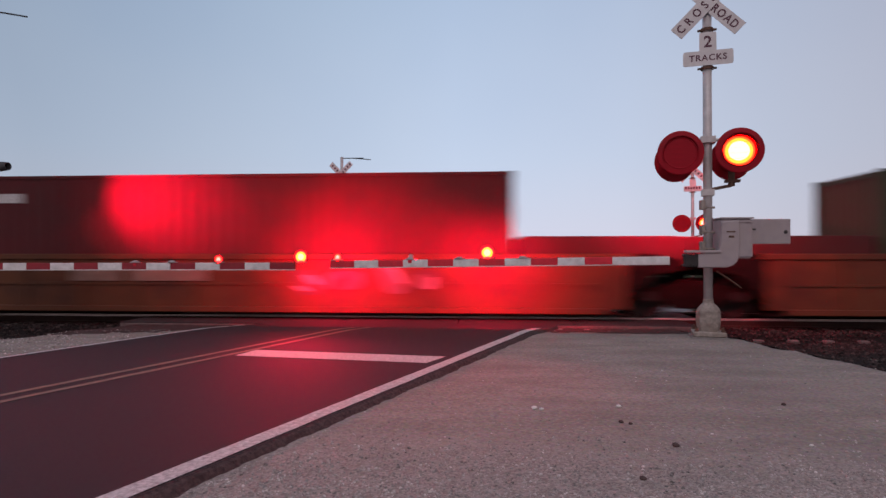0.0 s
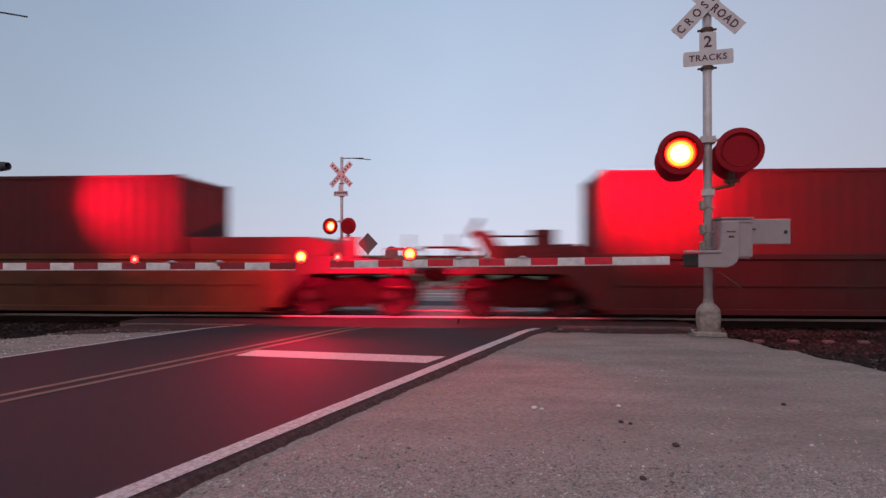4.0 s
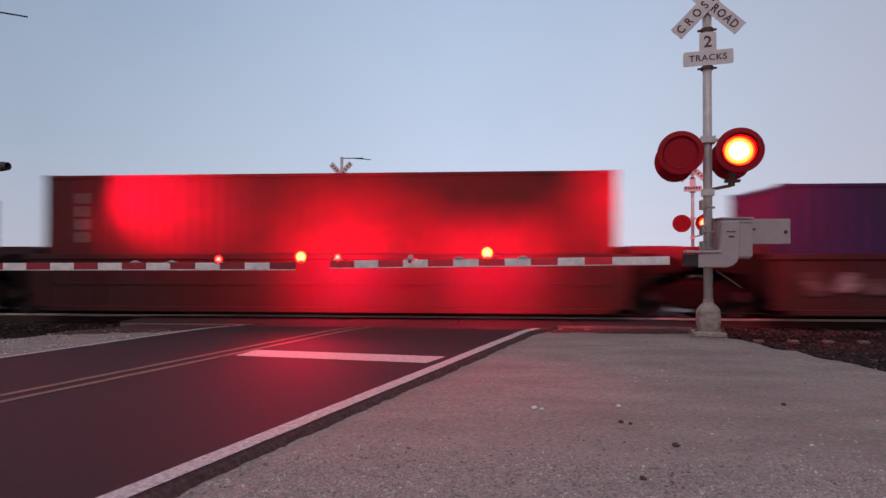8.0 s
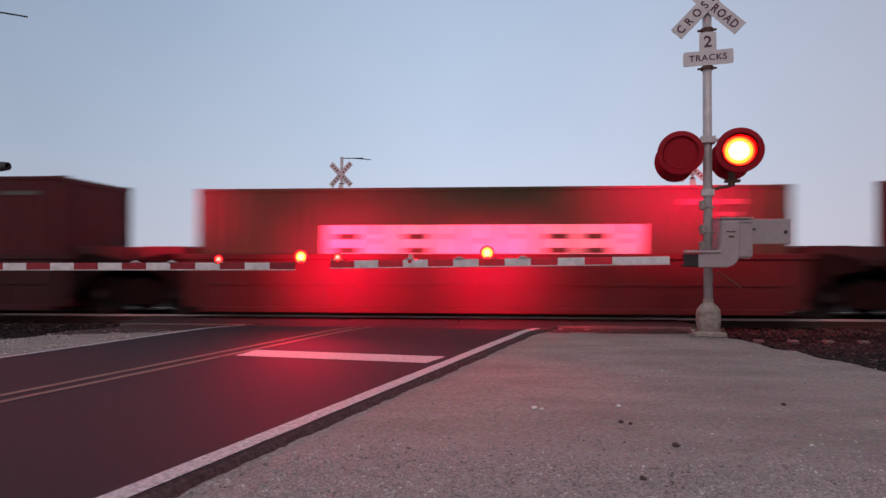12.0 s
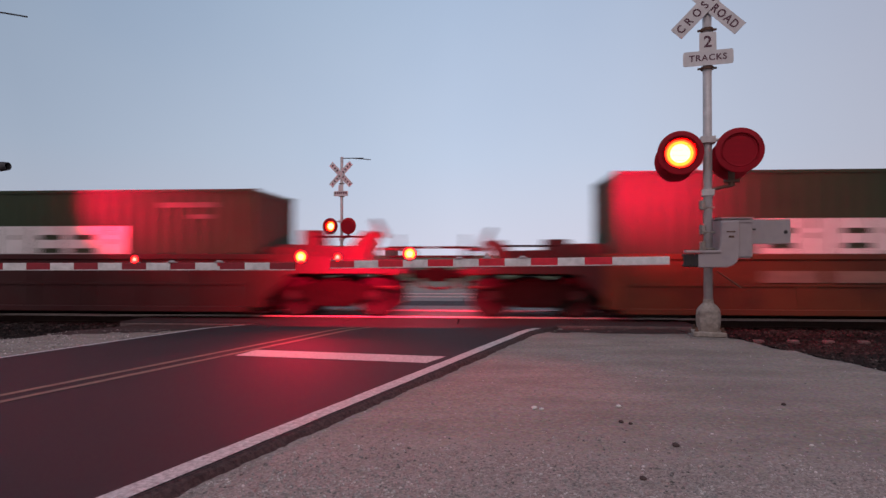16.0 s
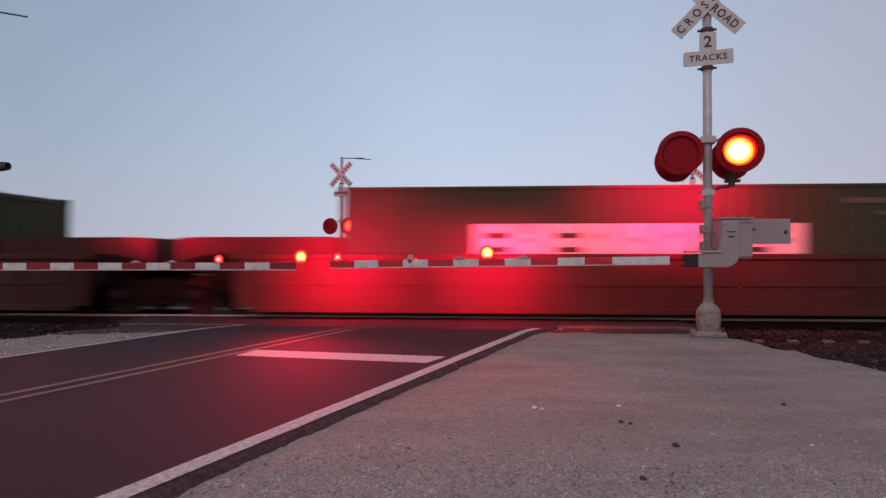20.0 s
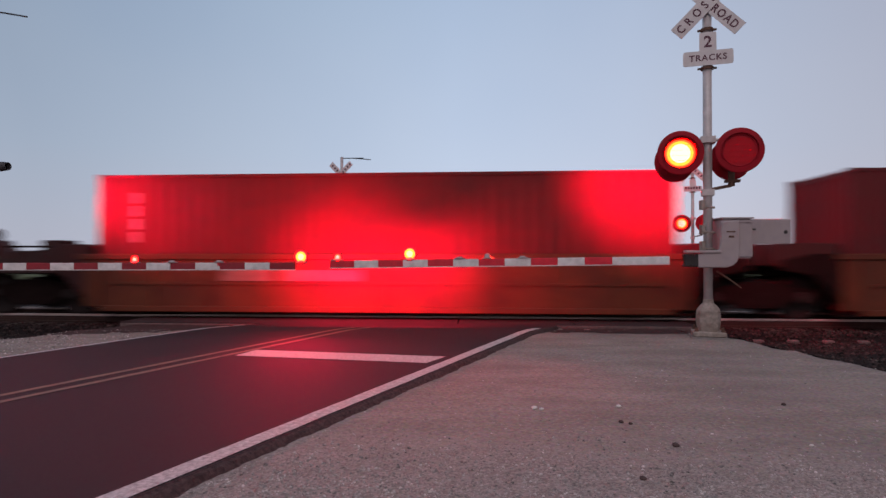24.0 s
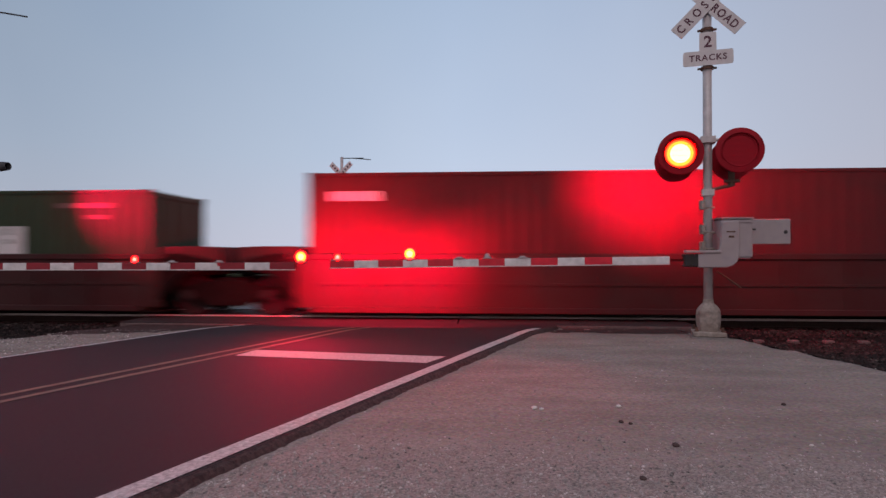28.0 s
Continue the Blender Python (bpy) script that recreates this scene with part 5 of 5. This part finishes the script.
def make_car(label, mat, half, overhang, well_half, left_end, right_end, graffiti=None, deck=1.5):
    """One well of an intermodal car: origin at its middle, on the rail head. Ends that couple carry an end platform and a truck of their own;
    an articulated right end carries the shared truck."""
    car = thing("well_car", label, "rail car", None, "well cars of the train")
    top, low = 1.34, 0.12
    for side in (-1, 1):
        y0 = side * 1.335
        bm = bmesh.new()
        ya, yb = sorted((y0, y0 - side * 0.012))
        box(bm, -well_half, well_half, ya, yb, low + 0.1, top - 0.08)
        wall = part("side_sheet", bm, mat, car, "dirty painted well side sheet")
        bm = bmesh.new()
        ya, yb = sorted((y0 + side * 0.045, y0 - side * 0.06))
        box(bm, -well_half - 0.12, well_half + 0.12, ya, yb, top - 0.12, top)
        bevel(bm, 0.012)
        part("top_chord", bm, mat, wall, "heavy top chord")
        bm = bmesh.new()
        ya, yb = sorted((y0 + side * 0.05, y0 - side * 0.05))
        box(bm, -well_half + 0.35, well_half - 0.35, ya, yb, low, low + 0.12)
        bevel(bm, 0.012)
        part("bottom_chord", bm, mat, wall, "heavy bottom chord")
        bm = bmesh.new()
        ya, yb = sorted((y0 + side * 0.03, y0 + side * 0.002))
        for z in (0.69,):
            box(bm, -well_half + 0.5, well_half - 0.5, ya, yb, z, z + 0.05)
        part("stiffener", bm, mat, wall)
        n = int(well_half * 2 / 1.25)
        for i in range(n + 1):
            x = -well_half + 0.3 + (2 * well_half - 0.6) * i / n
            bm = bmesh.new()
            ya, yb = sorted((y0 + side * 0.04, y0 + side * 0.001))
            box(bm, x - 0.05, x + 0.05, ya, yb, low + 0.12, top - 0.12)
            part("rib", bm, mat, wall)
        if mat is CAR_YELLOW:
            for xa, xb in ((-3.3, -2.2), (-2.0, -0.3)):
                bm = bmesh.new()
                ya, yb = sorted((y0 + side * 0.0505, y0 + side * 0.048))
                box(bm, xa, xb, ya, yb, 0.77, 1.0)
                part("data_panel", bm, PANEL_MARK, wall, "faded pale data panel")
        if graffiti is SPRAY_BLUE:
            bm = bmesh.new()
            ya, yb = sorted((y0 + side * 0.046, y0 + side * 0.042))
            prism(bm, [(-2.5, 0.34), (0.25, 0.36), (0.3, 1.2), (0.1, 1.24), (-2.45, 1.22), (-2.55, 0.8)], ya, yb)
            part("graffiti_shape", bm, graffiti, wall, "large pale blue sprayed panel")
        elif graffiti and side < 0:
            span = (-well_half + 0.5, well_half - 0.7)
            if half > 9:
                span = (1.6, 4.6) if left_end else (-6.2, -2.8) if right_end else (-3.4, -1.2)
            spray_lettering(wall, label, y0, *span, graffiti, mat is CAR_GREY or graffiti is SPRAY_WHITE)
    bm = bmesh.new()
    box(bm, -well_half, well_half, -1.33, 1.33, low - 0.02, low + 0.015)
    for x in (-6.0, -2, 2, 6.0):
        box(bm, x - 0.15, x + 0.15, -1.3, 1.3, low - 0.05, low - 0.02)
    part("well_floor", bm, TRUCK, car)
    for sgn, coupled in ((-1, left_end), (1, right_end)):
        end = half + (overhang - 0.62 if coupled else -0.12)
        bm = bmesh.new()
        prism(bm, [(sgn * (well_half - 0.05), low + 0.05), (sgn * (well_half - 0.05), top + 0.02), (sgn * (well_half + 0.35), top + 0.05),
                   (sgn * (half - 0.5 if coupled else end), 1.16), (sgn * end, 1.12), (sgn * end, 0.90), (sgn * (half - 1.2 if half - 1.2 > well_half else well_half + 0.25), 0.86)],
              -0.62, 0.62)
        bevel(bm, 0.02)
        # articulated ends take TRUCK, grime with the under-car shade in its colour
        end_mat = CAR_GRIME_SHADE if coupled else TRUCK
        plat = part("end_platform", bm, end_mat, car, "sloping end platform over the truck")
        for side in (-1, 1):
            bm = bmesh.new()
            ya, yb = sorted((side * 1.33, side * 1.20))
            xo = half + (0.9 if coupled else -0.25)
            prism(bm, [(sgn * (well_half - 0.05), top), (sgn * (well_half + 0.5), top), (sgn * xo, 1.2), (sgn * xo, 1.02), (sgn * (well_half + 0.55), 0.92), (sgn * (well_half - 0.05), 0.35)], ya, yb)
            part("gusset", bm, end_mat, plat)
        bm = bmesh.new()
        inner = 6.18 if half > 9 else well_half - 0.02
        outer = half - 0.35 if coupled else half - 0.06
        prism(bm, [(sgn * inner, 1.30), (sgn * inner, deck - 0.03), (sgn * (inner + 0.1), deck), (sgn * (outer - 0.45), deck), (sgn * outer, deck - (0.12 if coupled else 0.02)),
                   (sgn * outer, 1.10), (sgn * (outer - 0.3), 1.06)], -1.19, 1.19)
        bevel(bm, 0.015)
        part("end_deck", bm, CAR_RED if half > 9 else CAR_GRIME_SHADE, plat, "dark red deck plate over the well end")
        if coupled:
            for side in (-1, 1):
                bm = bmesh.new()
                xg = sgn * (half + overhang - 0.7)
                rod(bm, (xg, side * 1.24, 0.55), (xg, side * 1.24, 1.74 if side < 0 else 1.42), 0.03, 8)
                part("end_post", bm, TRUCK, plat, "dark end post")
                bm = bmesh.new()
                rod(bm, (xg - sgn * 0.42, side * 1.24, 0.95), (xg - sgn * 0.42, side * 1.24, 1.46), 0.03, 8)
                part("end_post", bm, CAR_RED, plat, "dark end post")
                for z in (0.65, 0.92, 1.2, 1.44):
                    bm = bmesh.new()
                    rod(bm, (xg - sgn * 0.42, side * 1.24, z), (xg, side * 1.24, z), 0.028, 8)
                    part("rung", bm, CAR_RED, plat)
                bm = bmesh.new()
                prism(bm, [(sgn * (half - 0.7), 0.93), (sgn * (half + overhang - 0.62), 0.93), (sgn * (half + overhang - 0.62), 1.03), (sgn * (half - 0.7), 1.03)], side * 0.98 - 0.36, side * 0.98 + 0.36)
                part("walkway", bm, CAR_GRIME_SHADE, plat, "perforated crossover walkway")
            brake_gear(plat, sgn, half + overhang, mat is CAR_RED, half > 9)
            bm = bmesh.new()
            rod(bm, (sgn * (half + overhang - 0.62), 0, 0.88), (sgn * (half + overhang - 0.22), 0, 0.88), 0.1, 10)
            box(bm, *sorted((sgn * (half + overhang - 0.3), sgn * (half + overhang))), -0.15, 0.15, 0.72, 1.02)
            part("coupler", bm, TRUCK, plat, "dark cast coupler")
            bm = bmesh.new()
            pts = [Vector((sgn * (half + overhang - 0.62), 0.35, 0.85)), Vector((sgn * (half + overhang - 0.35), 0.33, 0.58)), Vector((sgn * (half + overhang), 0.3, 0.52))]
            for a, b in zip(pts, pts[1:]):
                rod(bm, a, b, 0.03, 8)
            part("brake_hose", bm, BLACK, plat)
        if coupled or sgn > 0:
            make_truck(car, sgn * half)
        if sgn > 0 and not coupled:
            bm = bmesh.new()
            rod(bm, (half - 0.2, 0, 0.95), (half + 0.25, 0, 0.95), 0.2, 14)
            part("articulation", bm, TRUCK, plat, "articulated joint between wells")
    return car


RIDING = []            # (thing, position along the train, rest pose height)


def build_train():
    P_RED, P_RED_LOW = make_container("dark red corrugated steel container riding a well car", CONTAINER_RED, True, no_marks), \
        make_container("low dark red corrugated steel container riding a well car", CONTAINER_RED, False, no_marks)
    P_MAROON = make_container("maroon corrugated container with short white lettering", CONTAINER_MAROON, True, top_name)
    P_STACK = make_container("dark red container with stacked white markings", CONTAINER_BROWN, True, stacked_marks)
    P_TWO = make_container("dark red container with two small white markings", CONTAINER_BROWN, True, lambda c, h: stacked_marks(c, h, 2, 0.4))
    P_THREE = make_container("dark red container with three dull white markings", CONTAINER_BROWN, True, lambda c, h: stacked_marks(c, h, 3, 0.36))
    P_DARK = make_container("plain dark maroon corrugated steel container", CONTAINER_MAROON, True, no_marks)
    P_FLASH = make_container("dark red container with yellow flash marking", CONTAINER_MAROON, True, yellow_name)
    P_GREEN = make_container("tall dark green container with large white block lettering", CONTAINER_GREEN, True, block_letters)
    P_GREEN_LOW = make_container("low dark green container with large white block lettering", CONTAINER_GREEN, False, block_letters)
    P_BLUE = make_container("low dark blue container with white block lettering", CONTAINER_BLUE, False, low_name)
    P_PURPLE = make_container("dark purple container with short white lettering", CONTAINER_PURPLE, True, lambda c, h: top_name(c, h, -5.2, 10))
    P_NAVY = make_container("near-black navy corrugated steel container", CONTAINER_NAVY, True, no_marks)
    R, RL, M, S, F, G, GL, B, PU, N = P_RED, P_RED_LOW, P_MAROON, P_STACK, P_FLASH, P_GREEN, P_GREEN_LOW, P_BLUE, P_PURPLE, P_NAVY

    yellow53 = {}
    for key, lab, mat, spray in (("yellow", "yellow 53-foot well car with grime and graffiti", CAR_YELLOW, SPRAY_PALE),
                                 ("plain", "grimy yellow 53-foot well car", CAR_YELLOW, None),
                                 ("red", "dull oxide-red 53-foot well car", CAR_BROWN, None)):
        for e in ((True, False), (False, False), (False, True)):
            yellow53[key, e] = (lab, mat, 9.75, 1.98, 8.35, *e, spray, 1.70)
    short = {}
    for key, lab, mat, spray in (("red", "dark oxide-red 40-foot well car", CAR_RED, None), ("graf", "oxide-red well car with pale graffiti", CAR_RED, SPRAY_PALE),
                                 ("white", "oxide-red well car covered with white graffiti", CAR_RED, SPRAY_WHITE),
                                 ("blue", "oxide-red well car with pale blue sprayed panel", CAR_RED, SPRAY_BLUE), ("yellow", "faded yellow 40-foot well car", CAR_YELLOW, None),
                                 ("ygraf", "grey overpainted well car covered with pale graffiti", CAR_GREY, SPRAY_WHITE)):
        for e in ((True, False), (False, False), (False, True)):
            short[key, e] = (lab, mat, 7.71, 2.12, 6.32, *e, spray, 1.55 if mat in (CAR_YELLOW, CAR_GREY) else 1.50)
    made = {}

    def car(spec, at):
        if spec in made:
            ob = copy_thing(made[spec], pose(at, TRACK, RAIL_Z))
        else:
            ob = made[spec] = make_car(*spec)
            ob.matrix_basis = pose(at, TRACK, RAIL_Z)
        RIDING.append((ob, at, RAIL_Z))

    used = set()

    def load(proto, at, short_car):
        sit = RAIL_Z + 0.15 - (0.012 if short_car and proto in (GL, RL) else 0.02 if proto is G else 0.0)
        m = pose(at, TRACK, sit)
        if proto in used:
            ob = copy_thing(proto, m)
        else:
            used.add(proto)
            ob = proto
            ob.matrix_basis = m
        RIDING.append((ob, at, sit))

    def run(kind, rows):
        for i, (at, proto, finish_key) in enumerate(rows):
            at += 0.09
            e = (i == 0, i == len(rows) - 1)
            car(kind[finish_key, e], at)
            load(proto, at, kind is short)

    run(yellow53, [(-5.62, M, "yellow"), (13.78, G, "yellow"), (33.18, R, "yellow")])
    run(yellow53, [(56.60, R, "plain"), (76.32, R, "yellow"), (95.89, F, "yellow")])
    run(short, [(116.95, R, "red"), (132.35, N, "red"), (147.78, F, "red"), (163.4, G, "red"), (178.60, G, "red")])
    run(short, [(198.23, GL, "red"), (213.64, S, "red"), (229.03, B, "graf"), (244.60, P_THREE, "graf"), (260.0, R, "blue")])
    run(short, [(279.60, RL, "red"), (294.96, GL, "red"), (310.47, P_DARK, "red"), (325.65, GL, "red"), (340.95, S, "red")])
    run(short, [(361.2, R, "red"), (376.6, GL, "red"), (392.10, GL, "red"), (407.70, G, "white"), (423.34, GL, "red")])
    run(short, [(442.98, G, "yellow"), (458.34, M, "yellow"), (473.84, G, "yellow"), (489.0, G, "yellow"), (504.52, GL, "yellow")])
    run(yellow53, [(526.0, GL, "red"), (545.95, GL, "red"), (565.41, GL, "red")])
    run(yellow53, [(588.96, G, "red"), (608.5, R, "red"), (628.12, R, "red")])
    run(short, [(649.2, S, "yellow"), (664.72, P_DARK, "yellow"), (680.21, G, "yellow"), (695.9, G, "ygraf"), (711.29, PU, "ygraf")])
    run(short, [(730.95, P_TWO, "red"), (746.78, GL, "red"), (762.4, M, "red"), (777.9, R, "red"), (793.3, GL, "red")])


# ---------------------------------------------------------------- movement
def shutter_rows(hinge, phase, swing):
    """Open while the phase's lamps burn: the shutter swings out of the way in two frames."""
    shut, lifted = hinge, hinge @ swing
    flips = []
    k = -1
    while LEFT_ON + k * PERIOD < 28.2:
        a = LEFT_ON + k * PERIOD
        flips += [(a, phase == "left"), (a + LEFT_LONG, phase != "left")]
        k += 1
    state = [s for t, s in flips if t <= 0][-1]
    rows = [(0.0, lifted if state else shut)]
    for t, s in flips:
        if 0.09 < t < 27.85:
            # a lamp kindles a little before its partner dies
            t0, t1 = (t - 0.07, t - 0.02) if s and phase == "left" else (t - 0.04, t - 0.005) if s else (t - 0.05, t) if phase == "right" else (t + 0.01, t + 0.05)
            rows += [(t0, rows[-1][1]), (t1, lifted if s else shut)]
    rows.append((28.0, rows[-1][1]))
    return rows


def motions():
    """The train rolls by at constant speed; the shutters added to the lamps open and close in turn."""
    for ob, at, z in RIDING:
        walk(ob, [(0.0, pose(at, TRACK, z)), (28.0, pose(at - SPEED * 28.0, TRACK, z))])
    for ob, hinge, phase, swing in SHUTTERS:
        walk(ob, shutter_rows(hinge, phase, swing))


build_ground()
build_road()
build_signals()
build_train()
build_tracks()
build_edges()
build_shoulders()
build_stones()
motions()
